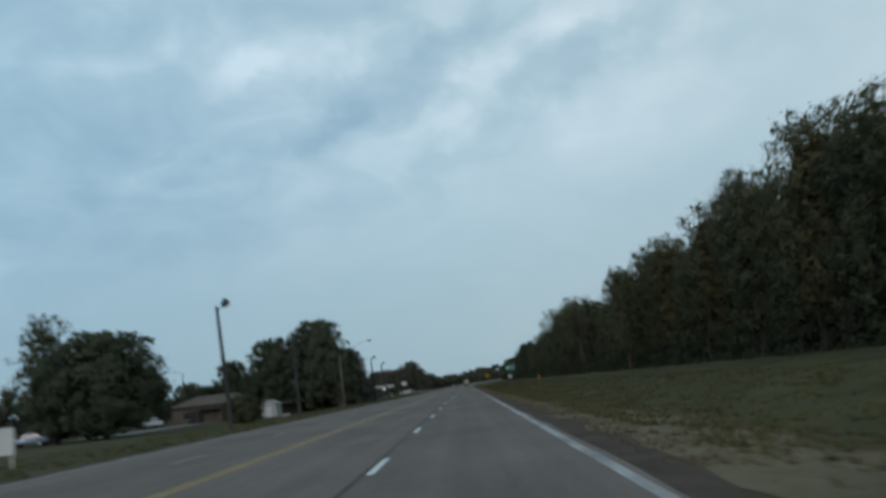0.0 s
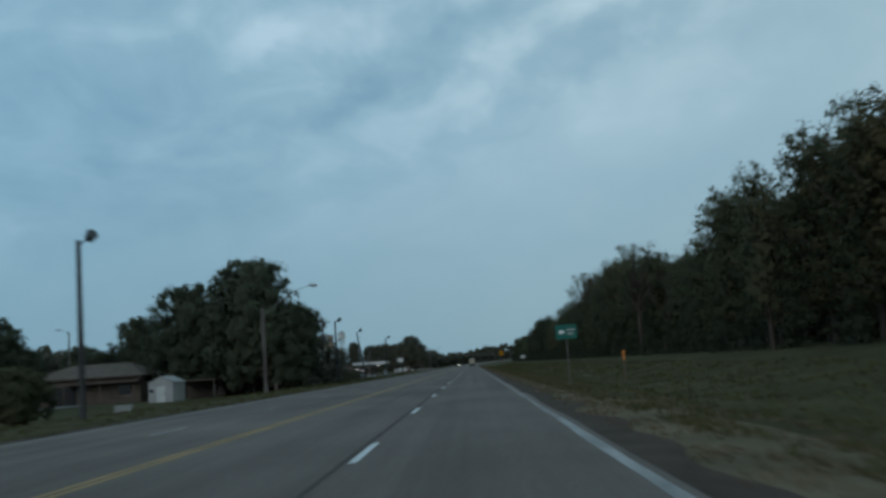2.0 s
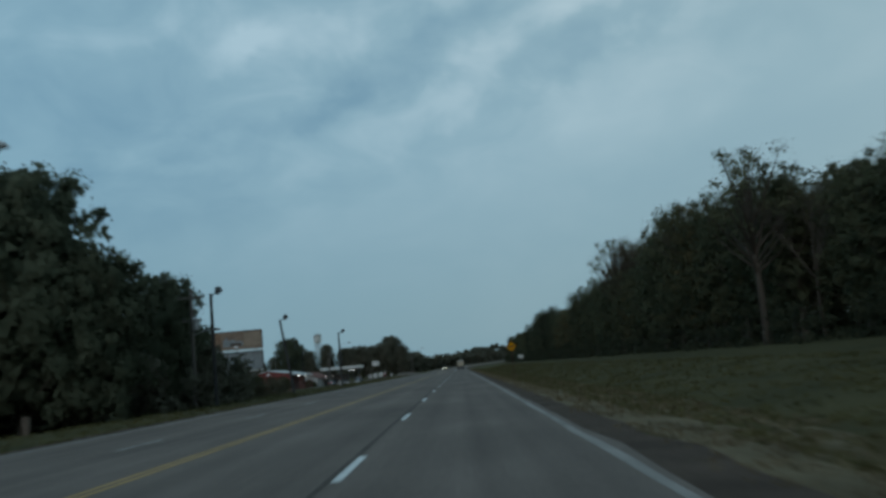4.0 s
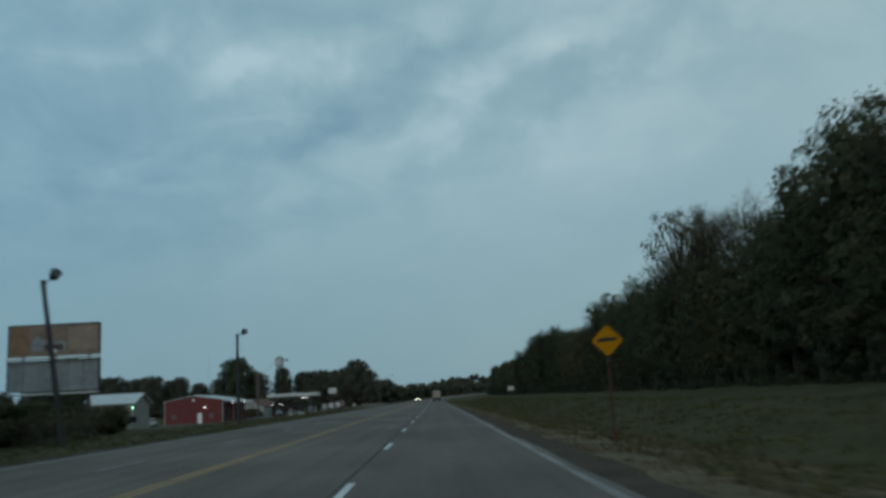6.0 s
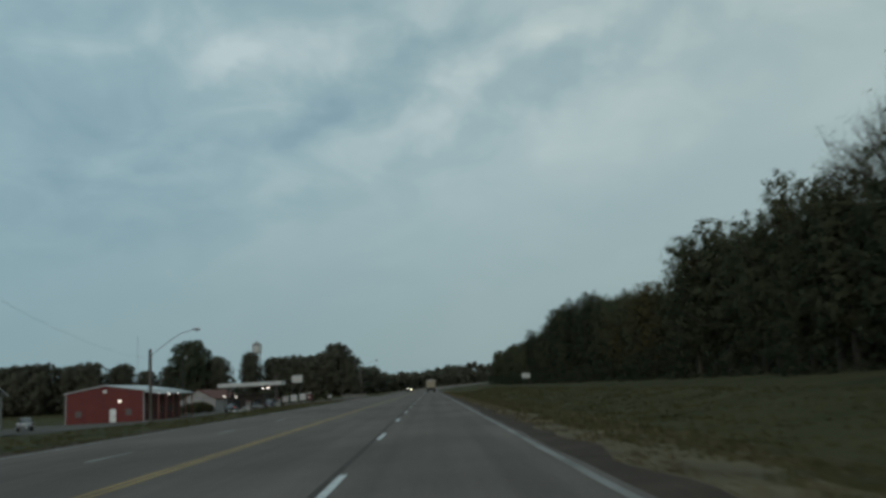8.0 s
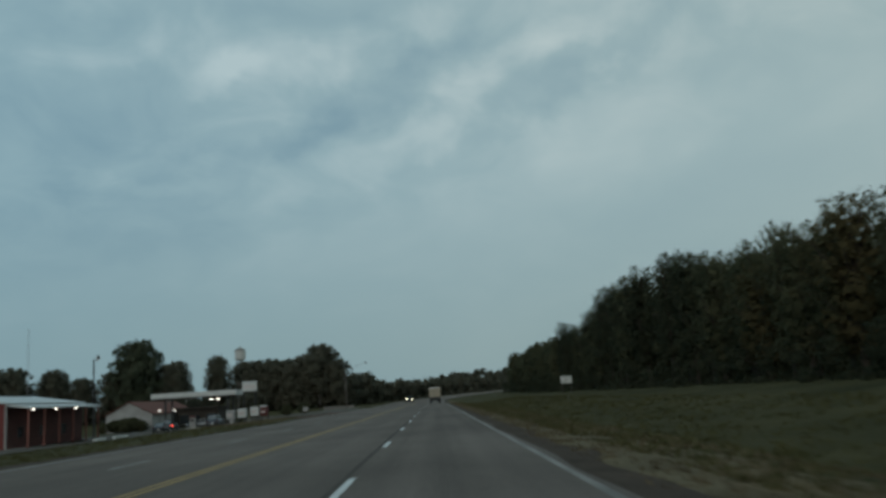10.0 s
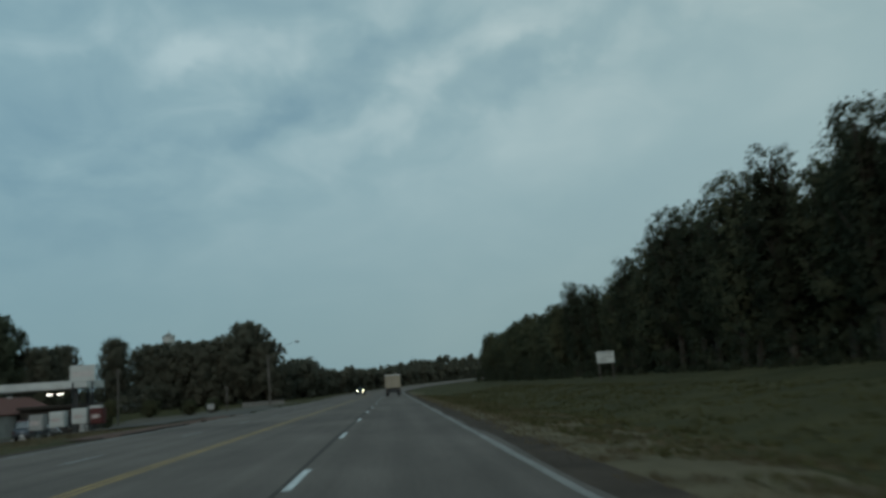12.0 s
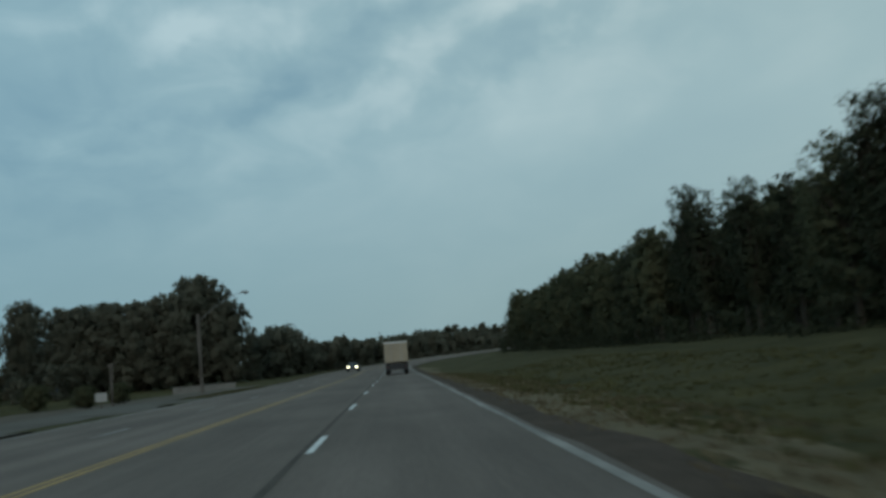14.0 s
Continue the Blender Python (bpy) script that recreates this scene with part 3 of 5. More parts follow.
def airy_tree(seed, height):
    """A nearly bare tree: limbs that fork down to thin twigs, with few small leaves at their tips."""
    r = random.Random(seed)
    root = new("tree")
    limbs, twigs, tips = bmesh.new(), bmesh.new(), []

    def grow(start, way, length, thick, level):
        side = Vector((r.gauss(0, 1), r.gauss(0, 1), r.gauss(0, 0.6)))
        mid = start + way * length * 0.5 + side * length * 0.05
        end = start + way * length + side * length * 0.04 + Vector((0, 0, 0.06 * length))
        tube(limbs if level < 3 else twigs, [start, mid, end], [thick, thick * 0.75, thick * 0.45], 7 if level == 0 else 4 if level < 3 else 3)
        if level == 4:
            tips.append(tuple(end))
            return
        for i in range((5, 5, 5, 3)[level]):
            k = 0.5 + 0.5 * (i + r.random()) / 5 if level else 0.62 + 0.38 * i / 4
            turn, open_out = r.uniform(0, math.tau), radians(r.uniform(10, 36))
            q = way.to_track_quat("Z", "Y")
            new_way = q @ Vector((math.sin(open_out) * math.cos(turn), math.sin(open_out) * math.sin(turn), math.cos(open_out)))
            new_way = (new_way + Vector((0, 0, 0.14))).normalized()
            base = start.lerp(mid, k * 2) if k < 0.5 else mid.lerp(end, k * 2 - 1)
            grow(base, new_way, length * r.uniform(0.5, 0.74) * (0.92 if level == 0 else 1), max(thick * 0.5, 0.011), level + 1)
    grow(Vector((0, 0, -0.3)), Vector((r.gauss(0, 0.03), r.gauss(0, 0.03), 1)).normalized(), height * 0.47, height * 0.0125, 0)
    part("trunk", limbs, M_BARK, root)
    part("fine_branchwork", twigs, M_BARK, root)
    r.shuffle(tips)
    tips = [t for t in tips if t[2] > 0][:280]
    crown = new("crown", leaf_mesh("crown", tips, [0.6] * len(tips), 15, 0.045, M_AUTUMN, seed + 1, corners=3))
    crown.parent = root
    return root


def put(ob, x, y, height, natural, wide=1.0, label="", category="", group=""):
    """A copy of a tree on the land, grown to a height."""
    s = height / natural
    m = pose(x, y, land_z(x, y) - 0.05, 0, 0, random.uniform(0, 360)) @ Matrix.Diagonal((s * wide, s * wide, s, 1))
    return tagged(copy_thing(ob, m), label, category, group)


ROUND = [tree("tree", 20 + i, 15.0, 3.9, 2.0, "round", M_LEAF if i != 3 else M_AUTUMN, leaf=0.15, count=37) for i in range(6)]
BACK = [tree("tree", 40 + i, 15.0, 3.9, 2.5, "round", M_LEAF, leaf=0.30, count=22, corners=3) for i in range(3)]
OPEN = [airy_tree(50 + i, 15.0) for i in range(3)]
PINES = [tree("pine_tree", 70 + i, 15.0, 2.9, 2.5, "pine", M_PINE, leaf=0.147, count=40) for i in range(3)]
BROAD = [tree("tree", 90 + i, 12.0, 5.4, 0.6, "broad", M_DULL_LEAF, leaf=0.20, count=68, corners=3) for i in range(3)]
FAR_BROAD = [tree("tree", 130 + i, 12.0, 5.4, 0.6, "broad", M_HAZE_LEAF, leaf=0.245, count=44, corners=3) for i in range(3)]
SHRUB = [tree("shrub", 110 + i, 2.6, 1.5, 0.35, "round", M_LEAF, leaf=0.11, count=22) for i in range(2)]

WOOD = "dark green roadside woodland tree with dense leaves"
WOOD_DRY = "roadside woodland tree with thin brownish autumn leaves"
PINE = "tall dark green pine at the edge of the wood"
TOPS = [(-20, 15), (40, 14.6), (48, 15), (58, 15.6), (65, 15.2), (71, 14.6), (78, 16), (85, 15), (93, 13.6), (97, 14.8), (104, 16), (111, 16), (118, 13.4), (125, 15.2), (132, 15.8),
        (138, 13.0), (150, 12.2), (157, 11.8), (168, 14.4), (176, 14.8), (184, 15.4), (192, 15.8),
        (202, 16.2), (212, 14.2), (219, 14.0), (226, 12.8), (236, 12.6), (246, 12.6), (256, 13.4), (263, 13.6), (284, 14.4), (296, 11.8), (312, 10.5), (323, 13.6), (335, 13.8), (345, 14.6),
        (351, 15.6), (357, 14.4), (363, 13.2), (370, 14.4), (374, 12.8), (385, 12.6), (393, 11.4), (413, 13.2), (434, 11.6), (480, 11.2), (512, 11.8), (522, 9)]


def wood_top(y):
    for (a, p), (b, q) in zip(TOPS, TOPS[1:]):
        if y <= b:
            return p + (q - p) * (y - a) / (b - a)
    return TOPS[-1][1]


rng = random.Random(7)
y = 45.0
while y < 520:
    h = wood_top(y) * rng.uniform(0.84, 1.02)
    dry = rng.random() < 0.03 and y > 60
    pine = 322 < y < 436 and rng.random() < 0.6
    kind = OPEN if dry else PINES if pine else ROUND if y < 410 else BACK
    put(rng.choice(kind), 27.6 + rng.uniform(-1.0, 1.2), y, h, 15.0, rng.uniform(0.95, 1.15), WOOD_DRY if dry else PINE if pine else WOOD, "tree", "trees of the roadside wood")
    y += rng.uniform(3.6, 4.9)
y = 48.0
while y < 516:
    h = wood_top(y) * rng.uniform(0.86, 0.96)
    put(rng.choice(BACK), 33.0 + rng.uniform(-1.2, 1.5), y, h, 15.0, rng.uniform(1.0, 1.2), WOOD, "tree", "trees of the roadside wood")
    y += rng.uniform(5.4, 7.2)
for y, h in ((222, 16.2), (225.5, 16.6), (229, 17.2), (232.5, 17.4), (236, 17.4), (239.5, 17.6), (243, 16.6), (246.5, 15.6), (250.5, 14.8), (255, 13.8)):
    put(rng.choice(OPEN), 29.5 + rng.uniform(-1, 1), y, h, 15.0, 1.0, "tall nearly bare tree over the edge of the wood", "tree", "trees of the roadside wood")
for y, h in ((50.5, 15.6), (57.5, 16.4), (104, 15.8), (111, 15.6), (132, 15.4), (183, 15.0), (188.5, 15.0), (193.5, 15.6), (198.5, 16.8), (280, 13.6)):
    put(rng.choice(ROUND), 26.8, y, h, 15.0, 0.95, WOOD, "tree", "trees of the roadside wood")
for y, h in ((330, 12.6), (338, 13.4), (348.5, 14.2), (356, 14.0), (364, 13.5), (369.4, 14.4), (373.4, 13.6), (385, 12.2), (413, 13.0)):
    put(rng.choice(PINES), 26.9, y, h, 15.0, 0.9, PINE, "tree", "trees of the roadside wood")
put(ROUND[0], 22.9, 112.5, 13.8, 15.0, 0.6, "slender leafy tree standing before the wood", "tree", "trees of the roadside wood")
OPEN_CROWN = tree("tree", 61, 15.0, 4.4, 8.2, "round", M_LEAF, leaf=0.12, count=70, clumps=34)
put(OPEN_CROWN, 24.0, 164.5, 14.9, 15.0, 1.12, "leafy tree with a gappy open crown before the wood", "tree", "trees of the roadside wood")


def thicket(name, spots, leaf, count, material, seed, label, category):
    """Uncounted growth as one mesh of leafy clumps: rows of x, y, bottom, top, radius."""
    r = random.Random(seed)
    centres, radii = [], []
    for x, y, z0, z1, size in spots:
        z = z0 + size * 0.4
        while z < z1:
            centres.append((x + r.uniform(-0.6, 0.6) * size, y + r.uniform(-0.6, 0.6) * size, z))
            radii.append(size * r.uniform(0.8, 1.25))
            z += size * 1.25
    ob = new(name, leaf_mesh(name, centres, radii, count, leaf, material, seed, 0.9, False, 4 if leaf < 0.3 else 3))
    return tagged(ob, label, category, kind="stuff")


spots = []
for k in range(430):
    y = -15 + k * 1.25
    x = 23.9 + 1.3 * noise.noise((y * 0.11, 0, 2)) + rng.uniform(-0.5, 0.9)
    z = land_z(x, y)
    spots.append((x, y, z - 0.2, z + rng.uniform(1.0, 3.2), rng.uniform(0.7, 1.15)))
thicket("undergrowth", spots, 0.15, 68, M_PINE, 201, "tangled dark undergrowth along the edge of the wood", "undergrowth")
spots = []
for k in range(200):
    y = -20 + k * 2.7
    spots.append((40 + rng.uniform(-2, 3), y, 1.0, wood_top(min(y, 520)) * rng.uniform(0.75, 0.95), 2.3))
thicket("wood_depth", spots, 0.8, 60, M_LEAF, 202, "deep shaded trees inside the wood", "wood")


def belt(line, every, radius, r):
    """Spots along a line of (x, y, height)."""
    made = []
    for (x0, y0, h0), (x1, y1, h1) in zip(line, line[1:]):
        n = max(1, int(math.hypot(x1 - x0, y1 - y0) / every))
        for i in range(n):
            k = (i + r.random()) / n
            x, y, h = x0 + (x1 - x0) * k, y0 + (y1 - y0) * k, h0 + (h1 - h0) * k
            x += r.uniform(-3, 3)
            z = land_z(x, y)
            made.append((x, y, z - 0.3, z + h * r.uniform(0.72, 1.08), radius * r.uniform(0.8, 1.2)))
    return made


thicket("wood_depth", [(x + rng.uniform(-3, 3), 20 + k * 4.6 + rng.uniform(-2, 2), 1.0, wood_top(min(20 + k * 4.6, 520)) * rng.uniform(0.7, 0.88), 3.0) for x in (48, 56) for k in range(108)],
        1.1, 34, M_LEAF, 206, "deep shaded trees inside the wood", "wood")
thicket("wood_depth", belt([(28, 440, 8), (28, 480, 8), (29, 522, 7)], 1.6, 1.7, rng), 0.4, 60, M_LEAF, 207, "dense dark growth at the end of the wood", "wood")
far_line = [(-19, 484, 8), (-24, 530, 8), (-32, 600, 7), (-20, 640, 5.2), (-8, 660, 5), (4, 690, 6.5), (20, 705, 9.5), (45, 720, 9.5), (60, 720, 9.5), (110, 740, 9), (170, 760, 9)]
near_line = [(-17, 498, 5.2), (-10, 530, 5.4), (0, 560, 5.5), (19, 600, 5), (42, 640, 5), (70, 672, 6)]
thicket("far_woods", belt(near_line, 1.5, 1.7, rng) + belt(far_line, 1.7, 2.0, rng) + belt([(x, y + 12, h) for x, y, h in far_line], 2.4, 2.4, rng), 0.9, 40, M_HAZE_LEAF, 203,
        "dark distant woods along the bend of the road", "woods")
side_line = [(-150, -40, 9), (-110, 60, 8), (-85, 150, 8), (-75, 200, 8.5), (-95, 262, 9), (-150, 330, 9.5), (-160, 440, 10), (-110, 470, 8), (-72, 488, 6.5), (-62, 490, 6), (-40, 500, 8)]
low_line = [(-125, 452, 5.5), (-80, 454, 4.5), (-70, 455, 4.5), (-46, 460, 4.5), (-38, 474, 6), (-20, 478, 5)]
thicket("hedgerow", belt(low_line, 1.5, 1.6, rng) + belt([(-38, 160, 3), (-22, 157, 4), (-18, 164, 3.5), (-22, 185, 4), (-27, 203, 3.0)], 1.2, 1.2, rng) + belt([(-80, 176, 4), (-56, 179, 5), (-42, 177, 5.5), (-30, 172, 6)], 1.4, 1.4, rng), 0.35, 52, M_HAZE_LEAF, 205, "dense dark brush under the trees behind the lots", "brush")
thicket("far_woods", belt(side_line, 1.8, 2.1, rng), 0.9, 38, M_HAZE_LEAF, 204, "dark distant trees behind the roadside lots", "woods")

M_WEEDS = mat("grey_brown_weeds", (0.072, 0.070, 0.048), 0.95, vary=0.35, scale=0.5, fine=3, bump=0, spec=0.05, tint=(0.100, 0.088, 0.062))
let_light_through(M_WEEDS, 0.35)
weeds = belt([(-19.5, 192, 1.3), (-22.5, 204, 1.8), (-25, 216, 2.0), (-29, 224, 1.2), (-33, 232, 0.8)], 0.5, 0.75, rng) + belt([(-25, 196, 2.6), (-28, 208, 2.8), (-32, 217, 2.4), (-35, 223, 1.8)], 0.6, 0.9, rng)
thicket("weedy_brush", weeds, 0.13, 60, M_WEEDS, 208, "tangled grey-brown weeds and brush below the billboard", "brush")
DARK = "dark leafy broad tree beside the road"
for x, y, h, wide in ((-40, 100, 12.2, 1.3), (-47, 103, 10, 1.0), (-23.7, 151, 15.6, 0.86), (-31.8, 154, 13.4, 0.9), (-19.4, 150.5, 9.8, 0.8), (-27, 158, 12.5, 0.9), (-36.5, 158, 8, 1.0),
                      (-20.6, 166, 10.3, 0.8), (-25, 179, 10.2, 0.85), (-24, 171, 8, 0.8), (-29.4, 201, 7.6, 0.85), (-26.2, 199, 5.0, 0.8), (-27, 191, 8.6, 0.85), (-35, 206, 9.0, 0.9), (-31.5, 194, 8.6, 0.9), (-57, 160, 8, 1.0), (-54, 149, 10.5, 0.9), (-62, 140, 9, 1.0), (-53.5, 172, 7.6, 1.0), (-48, 173, 6.6, 1.0), (-43, 171, 6.4, 1.0), (-46.5, 263, 9.8, 0.75), (-55, 276, 9.4, 0.8), (-53.5, 309, 5.8, 0.5), (-42.9, 166, 10.7, 0.8), (-49, 168, 6.6, 1.0), (-61, 171, 7.4, 1.1), (-69, 168, 8.0, 1.1)):
    put(random.choice(BROAD), x, y, h + 0.4, 12.0, wide, DARK, "tree", "trees on the lots")
put(ROUND[4], -52, 110, 16.8, 15.0, 1.0, "tall dark tree with an uneven crown", "tree", "trees on the lots")
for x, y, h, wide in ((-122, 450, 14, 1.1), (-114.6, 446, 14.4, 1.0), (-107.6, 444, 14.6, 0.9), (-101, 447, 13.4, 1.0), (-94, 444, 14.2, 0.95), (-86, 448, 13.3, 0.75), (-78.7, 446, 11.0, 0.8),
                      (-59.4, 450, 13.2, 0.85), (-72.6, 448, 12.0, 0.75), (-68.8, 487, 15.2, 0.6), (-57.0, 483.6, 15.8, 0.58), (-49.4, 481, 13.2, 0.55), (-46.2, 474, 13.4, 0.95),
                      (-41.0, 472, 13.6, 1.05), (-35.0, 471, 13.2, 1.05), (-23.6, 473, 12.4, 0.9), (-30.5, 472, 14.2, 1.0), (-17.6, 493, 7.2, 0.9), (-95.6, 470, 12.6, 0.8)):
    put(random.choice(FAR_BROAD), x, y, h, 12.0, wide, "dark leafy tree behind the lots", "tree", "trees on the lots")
put(BROAD[0], -66.4, 446.6, 18.9, 12.0, 0.82, "large round dark tree behind the filling station", "tree", "trees on the lots")
put(FAR_BROAD[1], -28.0, 475.5, 16.9, 12.0, 0.8, "tall dark tree at the bend of the road", "tree", "trees on the lots")
for x, y, h in ((-23.6, 98.5, 3.4), (-25.2, 100.5, 2.9), (-22.6, 96.8, 2.4), (-23.5, 205, 2.4), (-20.5, 209, 1.9), (-22, 198, 2.4), (-21, 190, 2.6), (-55, 396, 1.9),
                (-51, 395.5, 1.8), (-33.5, 404, 1.6), (-26, 430, 2.2), (-30, 432, 2.4), (-38, 440, 3.0), (-46, 446, 3.2)):
    put(random.choice(SHRUB), x, y, h, 2.6, random.uniform(0.9, 1.25), "dense dark green shrub on the grass", "shrub", "shrubs on the lots")

for x, y, h, w in ((-53.2, 397.6, 2.3, 1.5), (-50.9, 397.2, 2.6, 1.6), (-49.0, 397.4, 2.0, 1.25)):
    put(random.choice(SHRUB), x, y, h, 2.6, w, "wide dark bush before the white outbuilding", "bush", "bushes before the outbuilding")
for proto, x, y, h, w in ((ROUND[0], 26.9, 70.2, 15.4, 0.9), (ROUND[1], 27.0, 73.4, 16.4, 0.8), (ROUND[2], 27.4, 77.5, 15.6, 0.85), (OPEN[0], 28.2, 80.5, 17.3, 0.9), (OPEN[1], 27.6, 84.2, 16.6, 0.9),
                          (OPEN_CROWN, 27.4, 236.6, 18.3, 0.95), (ROUND[2], 27.0, 258.6, 14.4, 0.6), (ROUND[5], 27.2, 305.0, 10.9, 0.95), (ROUND[1], 27.4, 308.6, 11.6, 0.75)):
    put(proto, x, y, h, 15.0, w, WOOD if proto in ROUND else WOOD_DRY if proto in OPEN else "tall tree with a gappy open crown over the wood", "tree", "trees of the roadside wood")
for proto in [OPEN_CROWN] + ROUND + BACK + OPEN + PINES + BROAD + FAR_BROAD + SHRUB:
    for ob in [*proto.children_recursive, proto]:
        bpy.data.objects.remove(ob)

# ---- poles and lamps ----
def flood_pole():
    root = new("flood_lamp")
    part("pole", tubed([(0, 0, -0.4), (0, 0, 4), (0, 0, 8.0)], [0.15, 0.13, 0.1], 10), M_TARRED, root)
    part("bracket", tubed([(0, 0, 7.7), (0.25, -0.03, 7.95), (0.45, -0.05, 8.0)], [0.035, 0.035, 0.035], 6), M_DARK, root, "dark steel bracket")
    bm = bmesh.new()
    tube(bm, [(0.36, 0.12, 8.02), (0.5, -0.02, 8.06), (0.72, -0.26, 8.2)], [0.09, 0.2, 0.27], 12)
    head = part("lamp_head", bm, M_DARK, root, "dark unlit floodlight head", smooth=False)
    part("lens", tubed([(0.72, -0.262, 8.2), (0.735, -0.275, 8.208)], [0.24, 0.24], 12), M_GLASS, head)
    return root


def arm_pole(length):
    root = new("street_lamp")
    part("pole", tubed([(0, 0, -0.4), (0, 0, 4), (0.02, 0, 7.3)], [0.21, 0.18, 0.14], 10), M_POLE, root)
    part("arm", tubed([(0, 0, 6.6), (length * 0.35, 0.3, 7.7), (length * 0.7, 0.8, 8.7), (length, 1.2, 9.05)], [0.036, 0.032, 0.028, 0.026], 6), M_WEATHERED, root, "curved weathered steel arm")
    head = part("lamp_head", tubed([(length - 0.1, 1.2, 9.06), (length + 0.15, 1.22, 9.1), (length + 0.5, 1.26, 9.06), (length + 0.7, 1.28, 9.02)], [0.05, 0.13, 0.15, 0.06], 8), M_GALV, root, "grey cobra head")
    part("lens", tubed([(length + 0.35, 1.24, 8.98), (length + 0.35, 1.24, 8.9)], [0.11, 0.07], 8), M_GLASS, head)
    part("bracket", tubed([(-0.17, 0, 6.6), (0.2, 0.02, 6.6)], [0.04, 0.04], 6), M_DARK, root)
    return root


FLOODS = ((-14.1, 58.2, 8.4, -3.4), (-15.5, 89.0, 8.1, -0.9), (-15.5, 161.8, 8.0, -0.8), (-15.4, 189.4, 7.75, -8.0), (-15.2, 223.3, 7.6, -0.3), (-47.9, 373.8, 11.4, -0.5))
proto = flood_pole()
for x, y, h, tilt in FLOODS:
    s = h / 8.1
    k = copy_thing(proto, pose(x, y, land_z(x, y), random.uniform(-0.6, 0.6), tilt, random.uniform(-8, 8)) @ Matrix.Diagonal((1, 1, s, 1)))
    for ob in k.children if y > 300 else ():
        if ob.name.startswith("lamp_head"):
            ob.data = ob.data.copy()
            ob.data.materials[0] = M_FADED
            ob["label"] = "pale floodlight head"
    tagged(k, "weathered wooden pole with a dark floodlight" if y < 300 else "tall wooden pole with floodlight at the filling station", "flood lamp", "flood lamps along the road")
for ob in [*proto.children_recursive, proto]:
    bpy.data.objects.remove(ob)
proto = arm_pole(4.0)
ARMS = ((-16.1, 125.5), (-26.2, 285.5), (-16.3, 423.0))
for x, y in ARMS:
    k = copy_thing(proto, pose(x, y, land_z(x, y), 0, -0.8, random.uniform(-4, 8)))
    tagged(k, "wooden pole with a curved arm and unlit street lamp", "street lamp", "street lamps along the road")
for ob in [*proto.children_recursive, proto]:
    bpy.data.objects.remove(ob)

# crossarm and insulators on their own utility pole behind the flood lamp
util = thing("utility_pole", pose(-17.5, 163.5, land_z(-17.5, 163.5)), "brown wooden utility pole with crossarms among the trees", "utility pole")
part("pole", tubed([(0, 0, -0.4), (0, 0, 8.6)], [0.17, 0.12], 10), M_POLE, util)
for z, half in ((7.9, 1.0), (6.2, 0.7)):
    arm = part("crossarm", boxed(-half, half, -0.06, 0.06, z, z + 0.12), M_POLE, util)
    for q in (-half + 0.1, half - 0.1):
        part("insulator", tubed([(q, 0, z + 0.12), (q, 0, z + 0.2), (q, 0, z + 0.3)], [0.05, 0.06, 0.03], 6), M_DARK, arm)
part("arm", tubed([(0, 0, 5.2), (0.9, -0.1, 5.5), (1.6, -0.2, 5.5)], [0.04, 0.035, 0.03], 6), M_GALV, util)
can = part("transformer", tubed([(0.3, -0.12, 5.55), (0.3, -0.12, 5.6), (0.3, -0.12, 6.35), (0.3, -0.12, 6.45)], [0.2, 0.24, 0.24, 0.12], 14), M_GALV, util, "grey transformer can")
part("bushing", tubed([(0.3, -0.12, 6.45), (0.3, -0.12, 6.6), (0.3, -0.12, 6.72)], [0.05, 0.06, 0.03], 8), M_DARK, can)
part("lamp_head", tubed([(1.55, -0.2, 5.5), (1.8, -0.22, 5.53), (2.1, -0.25, 5.47)], [0.05, 0.13, 0.06], 8), M_GALV, util, "small grey lamp head")


def wire(a, b, sag):
    a, b = Vector(a), Vector(b)
    pts = [a.lerp(b, k / 10) - Vector((0, 0, sag * 4 * (k / 10) * (1 - k / 10))) for k in range(11)]
    ob = part("overhead_wire", tubed(pts, [0.005] * 11, 4), M_BLACK)
    tagged(ob, "thin dark overhead wire between two poles", "wire", "overhead wires")


wire((-15.2, 223.3, 7.3), (-26.2, 285.5, 5.6), 1.0)


# ---- signs ----
def post(bm, x, z0, z1, r=0.03):
    return box(bm, x - r, x + r, -r, r, z0, z1, 0.006)


g = thing("highway_sign", pose(6.6, 94.8, land_z(6.6, 94.8), 0, 0, -2), "small green highway sign with pale arrow on a steel post", "road sign")
z = 2.55 - land_z(6.6, 94.8)
part("post", post(bmesh.new(), 0, -0.3, z + 0.3, 0.03), M_POLE, g, "dull brown post")
board = part("board", boxed(-0.53, 0.53, -0.065, -0.045, z - 0.36, z + 0.36, 0.01), M_SIGN_GREEN, g)
bm = bmesh.new()
prism(bm, [(-0.42, z), (-0.26, z - 0.12), (-0.26, z - 0.05), (-0.08, z - 0.05), (-0.08, z + 0.05), (-0.26, z + 0.05), (-0.26, z + 0.12)], -0.071, -0.066)
part("arrow", bm, M_WHITE, board, "white arrow")
for k, (a, b) in enumerate(((0.05, 0.45), (0.05, 0.36))):
    part("lettering_bar", boxed(a, b, -0.071, -0.066, z + 0.06 - k * 0.2, z + 0.14 - k * 0.2), M_DULL, board)

